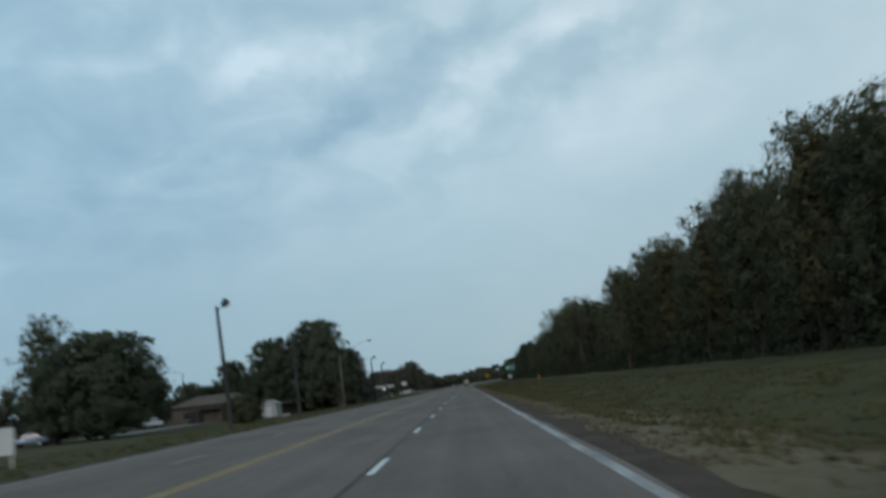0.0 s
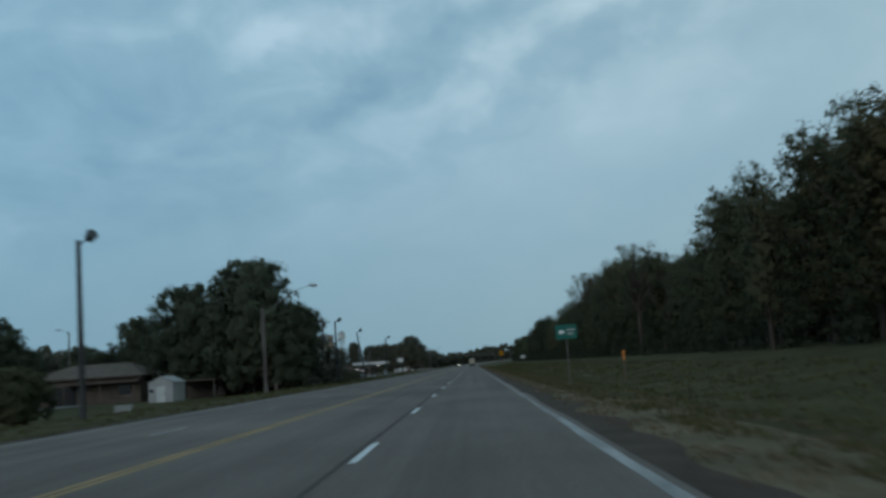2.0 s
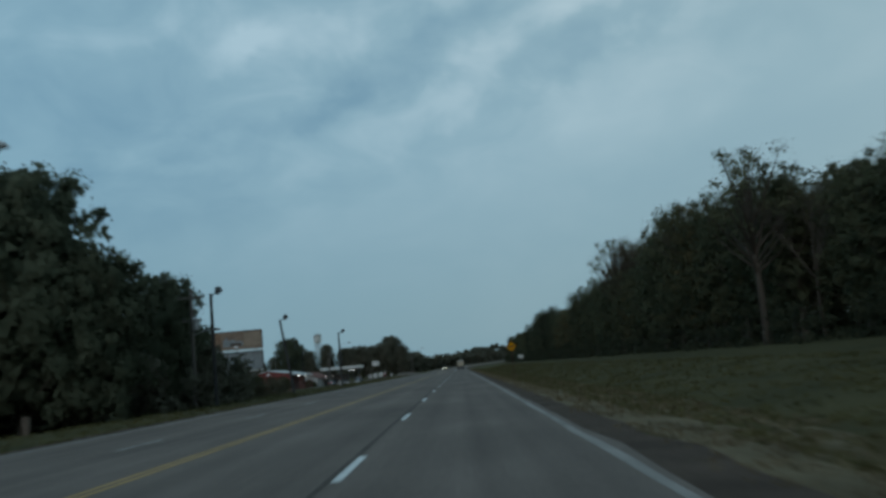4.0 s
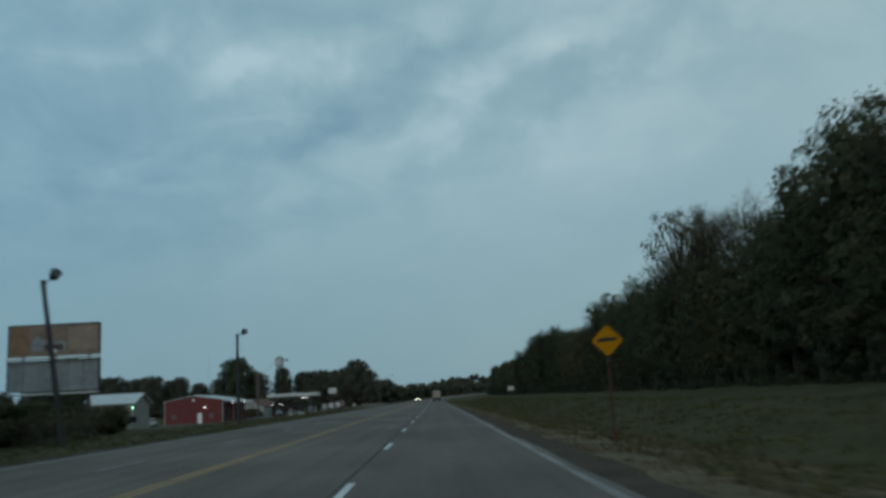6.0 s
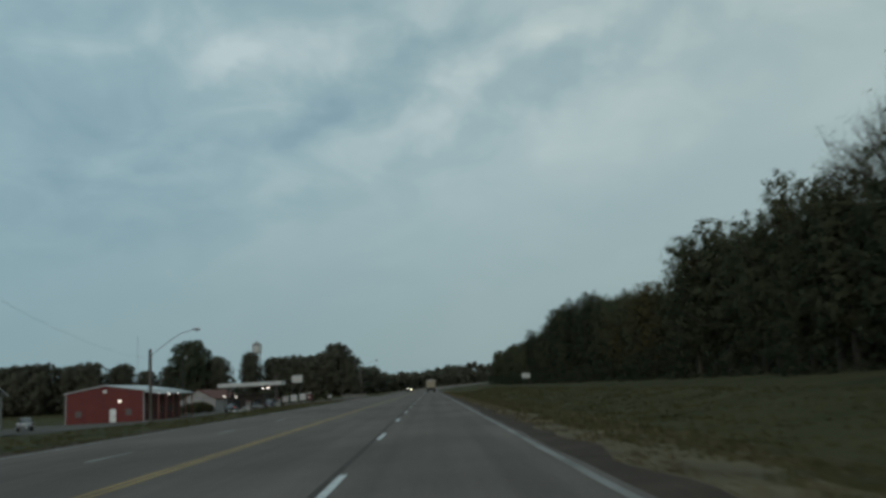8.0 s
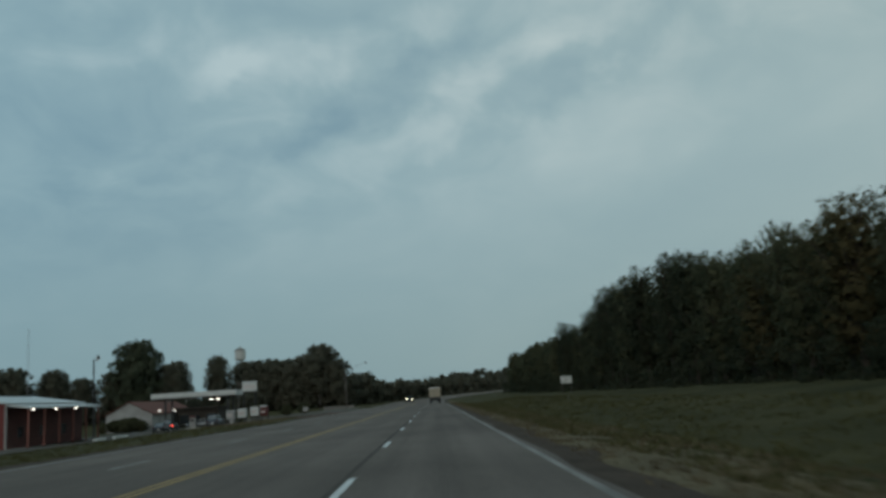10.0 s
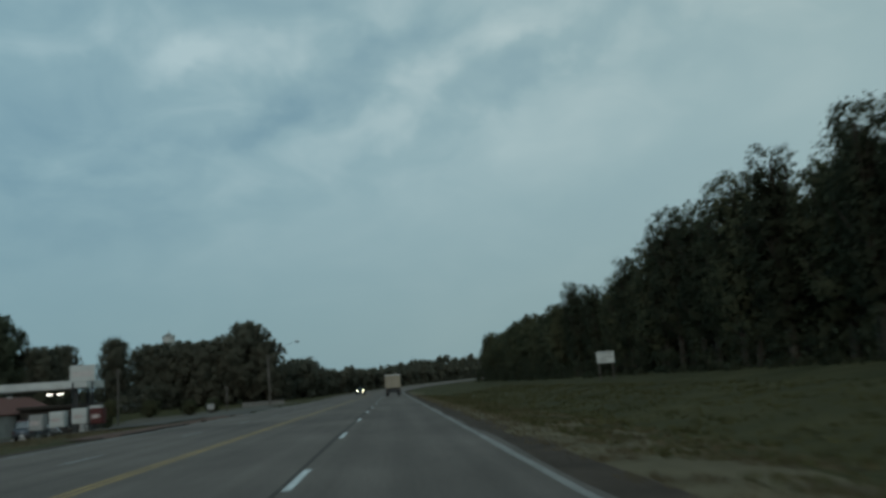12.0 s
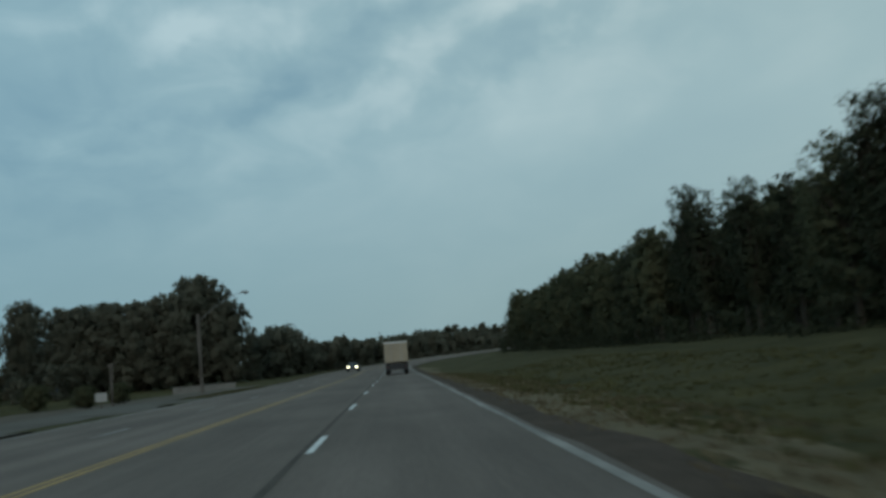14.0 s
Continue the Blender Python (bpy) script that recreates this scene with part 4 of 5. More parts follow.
g = thing("warning_sign", pose(5.88, 172.2, land_z(5.88, 172.2), 0, 0, -3), "yellow diamond warning sign with curved black bar on rusty post", "road sign")
z = 2.5 - land_z(5.88, 172.2)
part("post", post(bmesh.new(), 0, -0.3, z + 0.36, 0.03), mat("rusty_post", (0.06, 0.028, 0.024), 0.8, vary=0.3, bump=0.3), g, "rusty brown post")
bm = prismed([(0, z - 0.415), (0.415, z), (0, z + 0.415), (-0.415, z)], -0.062, -0.045)
bmesh.ops.bevel(bm, geom=[e for e in bm.edges if abs(e.verts[0].co.y - e.verts[1].co.y) > 0.01], offset=0.04, segments=3, affect="EDGES")
board = part("board", bm, M_SIGN_YELLOW, g)
arc = [(-0.25 + 0.5 * k / 8, z - 0.01 + 0.05 * math.sin(math.pi * (0.1 + 0.5 * k / 8))) for k in range(9)]
part("symbol", prismed([(x, q + 0.045 - 0.02 * abs(x)) for x, q in arc] + [(x, q - 0.055 + 0.03 * abs(x)) for x, q in arc[::-1]], -0.069, -0.0635), M_BLACK, board, "curved black bar")

g = thing("notice_sign", pose(20.4, 370.9, land_z(20.4, 370.9), 0, 0, -4), "pale white board on two posts in the grass before the wood", "sign")
z = 2.62 - land_z(20.4, 370.9)
for x in (-0.6, 0.6):
    part("post", post(bmesh.new(), x, -0.3, z + 0.48, 0.04), M_POLE, g)
board = part("board", boxed(-0.78, 0.78, -0.075, -0.045, z - 0.5, z + 0.5, 0.012), mat("faded_white_board", (0.50, 0.52, 0.50), 0.6, vary=0.25, scale=1.5, fine=9, bump=0.05), g)
for k, (a, b) in enumerate(((-0.5, 0.5), (-0.3, 0.55), (-0.55, 0.2))):
    part("lettering_bar", boxed(a, b, -0.082, -0.0765, z + 0.28 - k * 0.3, z + 0.36 - k * 0.3), M_DULL, board)

g = thing("marker_post", pose(9.75, 97, land_z(9.75, 97)), "short dull marker post with an orange top in the grass", "marker post")
part("post", boxed(-0.05, 0.05, -0.02, 0.02, -0.2, 1.35, 0.008), mat("dull_plastic", (0.10, 0.085, 0.06), 0.7), g)
part("cap", boxed(-0.056, 0.056, -0.026, 0.026, 1.35, 1.85, 0.008), mat("orange_plastic", (0.50, 0.17, 0.03), 0.5), g, "orange cap")

g = thing("yard_sign", pose(-16.6, 33.8, land_z(-16.6, 33.8), 0, 0, 6), "plain white board on two legs in the roadside grass", "sign")
for x in (-0.6, 0.6):
    part("leg", post(bmesh.new(), x, -0.2, 1.5, 0.035), M_FADED, g)
part("board", boxed(-0.72, 0.72, -0.07, -0.04, 0.5, 1.55, 0.01), M_FADED, g)

g = thing("yard_sign", pose(-24, 419, land_z(-24, 419)), "small white board on a post before the trees", "sign")
part("leg", post(bmesh.new(), 0, -0.2, 1.0, 0.05), M_POLE, g)
part("board", boxed(-0.5, 0.5, -0.09, -0.055, 0.6, 1.35, 0.01), M_DULL, g)

px, py = -19.8, 408.7
g = thing("wooden_post", pose(px, py, land_z(px, py)), "short dark wooden post beside the small white board", "post")
part("shaft", tubed([(0, 0, -0.3), (0, 0, 1.5), (0.02, 0, 3.0)], [0.11, 0.1, 0.09], 8), M_POLE, g)
part("cap", boxed(-0.2, 0.2, -0.14, 0.14, 3.004, 3.22, 0.02), M_POLE, g)
px, py = -38.5, 424.9
g = thing("utility_pole", pose(px, py, land_z(px, py), 0, 0.6), "thin brown wooden pole standing before the trees", "utility pole")
part("pole", tubed([(0, 0, -0.4), (0, 0, 4.0), (0, 0, 8.2)], [0.14, 0.12, 0.1], 8), M_POLE, g)
part("crossarm", boxed(-0.5, 0.5, -0.05, 0.05, 7.7, 7.8, 0.01), M_POLE, g)

g = thing("utility_box", pose(-20.5, 105.7, land_z(-20.5, 105.7), 0, 0, 12), "small white metal utility box on the grass", "utility box")
part("body", boxed(-0.5, 0.5, -0.3, 0.3, -0.05, 0.45, 0.03), M_DULL, g)
part("lid", boxed(-0.54, 0.54, -0.34, 0.34, 0.454, 0.52, 0.02), M_DULL, g)

g = thing("utility_pedestal", pose(-19.1, 142.4, land_z(-19.1, 142.4), 0, 0, 5), "small grey metal cable pedestal beside the lamp pole", "utility box")
part("body", boxed(-0.16, 0.16, -0.12, 0.12, -0.1, 0.8, 0.02), M_SHINGLE, g)
part("cap", boxed(-0.18, 0.18, -0.14, 0.14, 0.804, 0.9, 0.03), M_SHINGLE, g)

# billboard: two posters, one over the other
g = thing("billboard", pose(-28.6, 218.5, land_z(-28.6, 218.5)), "double-deck billboard with a tan poster over a blank grey one", "billboard")
gz = land_z(-28.6, 218.5)
for x in (-2.6, 0, 2.6):
    part("post", tubed([(x, 0.4, -0.4), (x, 0.4, 8.2 - gz)], [0.13, 0.13], 10), M_POLE, g)
top = part("upper_board", boxed(-3.55, 3.55, -0.08, 0.12, 6.05 - gz, 8.5 - gz, 0.02), M_BOARD_TAN, g, "tan and brown printed poster")
part("print", boxed(-3.5, -2.0, -0.090, -0.083, 6.08 - gz, 8.45 - gz), mat("orange_brown_print", (0.165, 0.105, 0.068), 0.7, vary=0.35, scale=1.0, fine=4, bump=0.02), top, "orange-brown printed panel")
part("print", prismed([(-1.75, 6.5 - gz), (0.9, 6.45 - gz), (1.0, 7.0 - gz), (0.55, 7.3 - gz), (0.1, 7.15 - gz), (-0.4, 7.5 - gz), (-0.9, 7.25 - gz), (-1.3, 7.75 - gz), (-1.7, 7.3 - gz)], -0.092, -0.084), M_BOARD_GREY, top, "grey printed shape")
part("print", boxed(-0.75, 0.75, -0.099, -0.093, 6.5 - gz, 6.95 - gz), mat("dark_brown_print", (0.06, 0.045, 0.038), 0.7, vary=0.5, scale=1.2), top, "dark printed shape")
part("print", prismed([(-0.3, 6.3 - gz), (0.2, 6.28 - gz), (0.35, 6.5 - gz), (0.0, 6.62 - gz), (-0.3, 6.52 - gz)], -0.106, -0.1), M_FADED, top, "pale printed shape")
part("print", boxed(1.1, 3.45, -0.090, -0.083, 6.5 - gz, 8.3 - gz), mat("pale_tan_print", (0.215, 0.168, 0.128), 0.7, vary=0.3, scale=0.8, fine=4, bump=0.02), top, "pale tan printed panel")
for k in range(5):
    part("panel_joint", boxed(-3.55 + (k + 1) * 1.183 - 0.01, -3.55 + (k + 1) * 1.183 + 0.01, -0.086, -0.0815, 6.06 - gz, 8.49 - gz), M_BOARD_GREY, top)
for x in (-3.58, 3.58):
    part("frame_edge", boxed(x - 0.05, x + 0.05, -0.1, 0.13, 6.03 - gz, 8.54 - gz), M_DARK, top)
part("frame_edge", boxed(-3.52, 3.52, -0.1, 0.13, 8.505 - gz, 8.58 - gz), M_DARK, top)
part("catwalk", boxed(-3.6, 3.6, -0.55, 0.1, 5.78 - gz, 5.92 - gz, 0.01), M_FADED, g, "white catwalk strip")
low = part("lower_board", boxed(-3.55, 3.55, -0.08, 0.12, 3.3 - gz, 5.7 - gz, 0.02), M_BOARD_GREY, g, "blank grey poster")
for x in (-3.58, 3.58):
    part("frame_edge", boxed(x - 0.06, x + 0.06, -0.1, 0.13, 3.26 - gz, 5.74 - gz), M_DARK, low)
for k in range(5):
    part("panel_joint", boxed(-3.55 + (k + 1) * 1.183 - 0.012, -3.55 + (k + 1) * 1.183 + 0.012, -0.086, -0.0815, 3.31 - gz, 5.69 - gz), M_DARK, low)
part("catwalk", boxed(-3.6, 3.6, -0.55, 0.1, 3.02 - gz, 3.16 - gz, 0.01), M_FADED, g)


# ---- buildings ----
def window(parent, x, y, z, w, h, glass=None):
    """A framed window on a wall that faces -y."""
    f = part("window", boxed(x - w / 2 - 0.07, x + w / 2 + 0.07, y - 0.05, y + 0.02, z - h / 2 - 0.07, z + h / 2 + 0.07, 0.01), M_SHINGLE, parent)
    part("pane", boxed(x - w / 2, x + w / 2, y - 0.062, y - 0.052, z - h / 2, z + h / 2), glass or M_GLASS, f)
    part("sill", boxed(x - w / 2 - 0.1, x + w / 2 + 0.1, y - 0.12, y - 0.053, z - h / 2 - 0.12, z - h / 2 - 0.075), M_CONCRETE, f)
    return f


def gable(name, x0, x1, y0, y1, base, eave, ridge, wall, roof, label, over=0.4, along="x", thick=0.14, hip=0.0):
    """A house under a gabled roof; along: the ridge's axis. The thing's origin lies on its floor's middle."""
    cx, cy = (x0 + x1) / 2, (y0 + y1) / 2
    t = thing(name, pose(cx, cy, base), label, "building")
    hx, hy, e, r = (x1 - x0) / 2, (y1 - y0) / 2, eave - base, ridge - base
    swap = Matrix.Rotation(radians(90), 4, "Z")
    a, b = (hy, hx) if along == "x" else (hx, hy)
    bm = prismed([(-a, -0.4), (a, -0.4), (a, e), (0, r - 0.05 if hip else r), (-a, e)], -b, b)
    for v in bm.verts:
        if hip and v.co.z > e + 0.1:
            v.co.y *= 1 - (hip + 0.1) / b
    if along == "x":
        bm.transform(swap)
    part("wall", bm, wall, t)
    slope = (r - e) / a
    for s in (-1, 1):
        o = a + over
        lowz = e - over * slope
        bm = prismed([(s * 0.0, r + 0.03), (s * o, lowz + 0.03), (s * o, lowz + 0.03 + thick), (0.0, r + 0.03 + thick)], -b - over, b + over)
        for v in bm.verts:
            if hip and v.co.z > r:
                v.co.y *= 1 - (hip + over) / (b + over)
        if along == "x":
            bm.transform(swap)
        part("roof", bm, roof, t)
    for s in (-1, 1) if hip else ():
        bm = bmesh.new()
        o, lowz = a + over, e - over * slope + 0.03
        up = [bm.verts.new((x, s * y, z + thick)) for x, y, z in ((-o, b + over, lowz), (o, b + over, lowz), (0, b - hip, r + 0.03))]
        under = [bm.verts.new(v.co - Vector((0, 0, thick))) for v in up]
        bm.faces.new(up)
        bm.faces.new(under[::-1])
        for i in range(3):
            bm.faces.new((up[i], under[i], under[(i + 1) % 3], up[(i + 1) % 3]))
        bmesh.ops.recalc_face_normals(bm, faces=bm.faces[:])
        if along == "x":
            bm.transform(swap)
        part("roof", bm, roof, t)
    return t, cx, cy, base


h, cx, cy, bz = gable("brick_house", -49.0, -36.2, 149, 158, land_z(-42, 150), 2.55, 3.95, M_BRICK, M_SHINGLE, "low tan brick house with a brown shingle roof", 0.6, hip=3.0)
for x in (-46.4, -38.0):
    window(h, x - cx, 149 - cy, 1.45, 1.3, 1.1)
part("door", boxed(-42.2 - cx, -41.2 - cx, -4.56, -4.48, 0.05, 2.1, 0.01), M_SHINGLE, h, "dark brown door")
part("porch_roof", boxed(-44.5 - cx, -36.0 - cx, -6.2, -4.1, 2.32, 2.46, 0.02), M_SHINGLE, h)
for x in (-44.3, -40.2, -36.3):
    part("porch_post", boxed(x - cx - 0.06, x - cx + 0.06, -6.1, -5.98, -0.3, 2.33, 0.01), M_BRICK, h)
# No recess is cut: a black sheet on the wall paints the carport's shade.
part("carport_opening", boxed(-46.3 - cx, -43.6 - cx, -4.57, -4.49, 0.0, 2.2, 0.01), M_BLACK, h, "flat black panel for the carport's shaded opening")
part("chimney", boxed(3.2, 3.9, 0.3, 1.0, 2.8, 4.7, 0.02), M_BRICK, h)

s, cx, cy, bz = gable("garden_shed", -31.2, -28.7, 138.3, 142.0, land_z(-29.7, 139), 1.4, 2.02, M_DULL, M_DULL, "small white gabled garden shed on the grass", 0.1, "y", 0.06)
part("door", boxed(-0.45, 0.45, -1.89, -1.855, 0.02, 1.6, 0.01), M_FADED, s)
part("handle", boxed(0.36, 0.42, -1.93, -1.892, 0.8, 0.95), M_DARK, s)
part("window", boxed(-1.1, -0.75, -1.885, -1.855, 1.0, 1.35), M_GLASS, s, "small dark window")

cp = thing("carport", pose(-29.0, 148.2, land_z(-29, 148)), "low flat black panel for the carport's shaded opening behind the garden shed", "carport")
part("roof", boxed(-2.4, 2.4, -2.4, 2.4, 1.95, 2.1, 0.02), M_SHINGLE, cp)
part("back_wall", boxed(-2.2, 2.2, 2.0, 2.1, -0.1, 1.945), M_SHINGLE, cp)
for x in (-2.2, 2.2):
    for y in (-2.2, 0.0):
        part("post", boxed(x - 0.05, x + 0.05, y - 0.05, y + 0.05, -0.1, 1.948, 0.008), M_POLE, cp)
fp = thing("street_lamp", pose(-52.4, 166, land_z(-52.4, 166)), "dark pole with a short lamp arm behind the house", "street lamp")
part("pole", tubed([(0, 0, -0.3), (0, 0, 9.6)], [0.14, 0.1], 8), M_POLE, fp)
part("arm", tubed([(0, 0, 9.4), (-0.7, 0, 9.9), (-1.3, 0, 9.95)], [0.04, 0.035, 0.03], 6), M_DARK, fp)
part("lamp_head", tubed([(-1.2, 0, 9.95), (-1.5, 0, 9.98), (-1.8, 0, 9.9)], [0.06, 0.13, 0.05], 8), M_GALV, fp, "grey lamp head")

# red metal building with a lit porch along its side
bz = land_z(-52, 350)
r, cx, cy, bz = gable("red_metal_building", -58.7, -45.9, 343.7, 364.5, bz, 3.25, 4.3, M_RED, M_ROOF_WHITE, "red metal building with a pale roof and lit porch", 0.3, "y")
hx = (58.7 - 45.9) / 2
for k in range(26):
    x = -hx + 0.25 + k * (2 * hx - 0.5) / 25
    part("siding_rib", boxed(x - 0.03, x + 0.03, -10.45, -10.402, 0.1, 4.72 + (1 - abs(x) / hx) * 0.9, 0.008), M_RED, r)
for s in (-1, 1):
    part("corner_trim", boxed(s * hx - 0.09, s * hx + 0.09, -10.5, -10.38, 0.0, 4.85, 0.01), M_DULL, r)
part("door", boxed(0.85, 1.85, -10.52, -10.455, 0.05, 2.2, 0.01), M_WHITE, r, "white metal door")
for x in (-4.3, 3.9):
    part("window", boxed(x - 0.5, x + 0.5, -10.5, -10.455, 1.1, 2.1, 0.01), mat("dull_pane", (0.14, 0.12, 0.12), 0.2, vary=0.1, bump=0), r)
part("vent", boxed(-0.3, 0.3, -10.5, -10.455, 4.9, 5.3, 0.01), M_WHITE, r)
lamp = part("wall_lamp", boxed(2.35, 2.65, -10.7, -10.46, 3.5, 3.68, 0.03), M_DARK, r)
part("bulb", tubed([(2.5, -10.75, 3.5), (2.5, -10.62, 3.42)], [0.16, 0.16], 10), M_LAMP, lamp, "lit white bulb")
# Panel over the red siding, coloured dark to stand for the porch's shade.
part("side_panel", boxed(hx + 0.005, hx + 0.05, -10.38, 10.38, 0.08, 4.7), mat("porch_shade_boards", (0.06, 0.022, 0.02), 0.8, vary=0.3, scale=0.8, fine=8), r, "side boards with the porch's shade in their colour")
for y in (-7.0, -1.5, 4.5):
    part("window", boxed(hx + 0.052, hx + 0.09, y - 0.7, y + 0.7, 1.2, 2.4, 0.01), M_GLASS, r)
part("porch_roof", prismed([(hx - 0.1, 4.75), (hx + 2.5, 4.35), (hx + 2.5, 4.52), (hx - 0.1, 4.95)], -10.4, 10.6), M_ROOF_WHITE, r)
for k in range(6):
    y = -10.1 + k * 4.0
    part("porch_post", boxed(hx + 2.2, hx + 2.38, y, y + 0.18, -0.3, 4.42, 0.015), mat("red_brown_post", (0.19, 0.07, 0.055), 0.7) if k == 0 else bpy.data.materials["red_brown_post"], r)
for k in range(3):
    y = -6.5 + k * 6.0
    part("wall_lamp", tubed([(hx + 1.2, y, 4.36), (hx + 1.2, y, 4.2)], [0.17, 0.12], 10), M_LAMP, r, "lit porch lamp")
part("slab", boxed(hx, hx + 2.6, -10.5, 10.5, -0.4, 0.06, 0.02), M_CONCRETE, r)

# pale block building with a white metal roof
bz = land_z(-52, 293)
w, cx, cy, bz = gable("block_building", -60.5, -47.8, 292.2, 300, bz, 2.95, 4.4, M_BLOCK, M_ROOF_WHITE, "pale block workshop with a white metal roof", 0.5, "x")
for x in (-0.9, 1.3, 3.7, 5.6):
    part("window", boxed(x, x + 1.3, -3.98, -3.9, 1.5, 2.5, 0.01), M_GLASS, w)
part("door", boxed(2.75, 3.5, -3.98, -3.905, 0.0, 2.1, 0.01), M_WHITE, w, "white metal door")
part("side_panel", boxed(-6.3, -2.6, -3.99, -3.905, 0.0, 2.7, 0.01), M_BRICK, w, "weathered brown board siding")
for k in range(9):
    part("siding_board", boxed(-6.28 + k * 0.41, -5.9 + k * 0.41, -4.02, -3.992, 0.02, 2.66 - 0.05 * (k % 2), 0.006), M_BRICK, w)
part("lean_to", boxed(-10.6, -7.2, -3.0, 3.0, -0.3, 2.9, 0.02), M_BRICK, w, "dark lean-to")
lamp = part("wall_lamp", boxed(6.2, 6.5, -4.15, -3.91, 3.95, 4.12, 0.03), M_DARK, w)
part("bulb", tubed([(6.35, -4.2, 3.95), (6.35, -4.05, 3.86)], [0.17, 0.17], 10), M_GREEN_LAMP, lamp, "lit greenish bulb")

# white gabled shed behind the forecourt
wh, cx, cy, bz = gable("white_outbuilding", -56.0, -48.0, 400, 427, land_z(-52, 400), 1.3, 3.4, M_DULL, mat("red_brown_roof", (0.12, 0.048, 0.038), 0.85), "white gabled outbuilding with a reddish roof", 0.35, "y")
part("door", boxed(-0.6, 0.6, -13.6, -13.52, 0.0, 2.0, 0.01), M_BLOCK, wh)

# filling station: canopy, store, dispensers, sign
cz = land_z(-37, 388)
c = thing("station_canopy", pose(-37.5, 395.9, cz), "flat white filling station canopy on steel posts", "canopy")
part("fascia", boxed(-7.9, 6.1, -4.6, 1.1, 3.6 - cz, 4.42 - cz, 0.03), M_FADED, c, "white fascia band")
part("soffit", boxed(-7.6, 5.8, -4.3, 0.8, 3.55 - cz, 3.593 - cz), M_BLOCK, c)
part("stripe", boxed(-7.92, 6.12, -4.62, -4.605, 3.65 - cz, 3.73 - cz), M_GALV, c)
for x in (-5.8, 4.6):
    for y in (-3.5, 0.2):
        part("post", boxed(x - 0.14, x + 0.14, y - 0.14, y + 0.14, -0.3, 3.55 - cz, 0.02), M_DARK, c)
for x, lit in ((-5.0, 0), (-2.2, 0), (1.95, 1), (3.05, 1)):
    part("ceiling_lamp", boxed(x - 0.24, x + 0.24, -4.2, -3.8, 3.0 - cz, 3.12 - cz, 0.02), M_LAMP if lit else M_GALV, c, "lit canopy lamp" if lit else "unlit canopy lamp")
for x in (-5.0, -2.2, 1.95, 3.05):
    part("lamp_stem", tubed([(x, -4.0, 3.12 - cz), (x, -4.0, 3.55 - cz)], [0.02, 0.02], 6), M_DARK, c)
# Assumed store: its near-black boards put the canopy's shade into their colour.
st = thing("station_store", pose(-43.6, 417, land_z(-43.6, 417)), "assumed low store, boards darkened for the canopy's shade", "building")
M_DARK_WALL = mat("canopy_gloom_boards", (0.034, 0.029, 0.025), 0.9, vary=0.3, scale=0.8, fine=9, bump=0.3)
part("wall", boxed(-3.9, 3.9, -4, 4, -0.3, 3.3, 0.02), M_DARK_WALL, st)
part("roof", boxed(-4.0, 4.2, -4.6, 4.3, 3.304, 3.7, 0.03), M_DARK_WALL, st)
for x in (-2.4, 2.6):
    window(st, x, -4.0, 1.5, 1.8, 1.7)
part("door", boxed(-0.6, 0.5, -4.1, -4.02, 0.02, 2.2, 0.01), M_GLASS, st, "dark glass door")


def dispenser():
    root = new("fuel_dispenser")
    part("island", boxed(-1.1, 1.1, -0.5, 0.5, -0.2, 0.16, 0.04), M_CONCRETE, root)
    cab = part("cabinet", boxed(-0.45, 0.45, -0.27, 0.27, 0.164, 1.75, 0.04), M_DULL, root)
    part("screen", boxed(-0.28, 0.28, -0.29, -0.275, 1.15, 1.5), M_BLACK, cab)
    part("topper", boxed(-0.5, 0.5, -0.3, 0.3, 1.755, 2.1, 0.03), M_BOX_RED, root)
    part("hose", tubed([(0.46, -0.1, 1.5), (0.62, -0.16, 1.0), (0.58, -0.2, 0.6), (0.48, -0.2, 0.95)], [0.02] * 4, 6), M_RUBBER, root)
    return root


proto = dispenser()
for x, y in ((-39.4, 394.5), (-32.6, 394.0)):
    tagged(copy_thing(proto, pose(x, y, land_z(x, y) + 0.1)), "weathered white fuel dispenser on a concrete island", "fuel dispenser", "fuel dispensers under the canopy")
for ob in [*proto.children_recursive, proto]:
    bpy.data.objects.remove(ob)

gz = land_z(-24.8, 371)
g = thing("station_sign", pose(-24.8, 371, gz, 0, 0, 4), "blank white price sign on two posts by the forecourt", "sign")
for x in (-0.8, 0.8):
    part("post", tubed([(x, 0, -0.3), (x, 0, 3.7 - gz)], [0.08, 0.08], 8), M_DARK, g)
board = part("board", boxed(-1.02, 1.02, -0.16, 0.16, 3.6 - gz, 5.0 - gz, 0.04), M_FADED, g)
part("print", boxed(-0.8, 0.85, -0.172, -0.163, 4.0 - gz, 4.5 - gz), mat("pale_print", (0.50, 0.46, 0.45), 0.6), board, "faded printed band")

# Two lights by the canopy; the posts that hold them are assumed.
for x in (-43.7, -41.3):
    lp = thing("lamp_post", pose(x, 390.6, land_z(x, 390.6)), "lit forecourt lamp on an assumed short post", "lamp post", "lamp posts on the forecourt")
    part("post", tubed([(0, 0, -0.1), (0, 0, 3.3)], [0.05, 0.04], 8), M_DARK, lp)
    part("lamp_head", boxed(-0.2, 0.2, -0.1, 0.1, 3.304, 3.4, 0.02), M_LAMP, lp, "lit white lamp head")


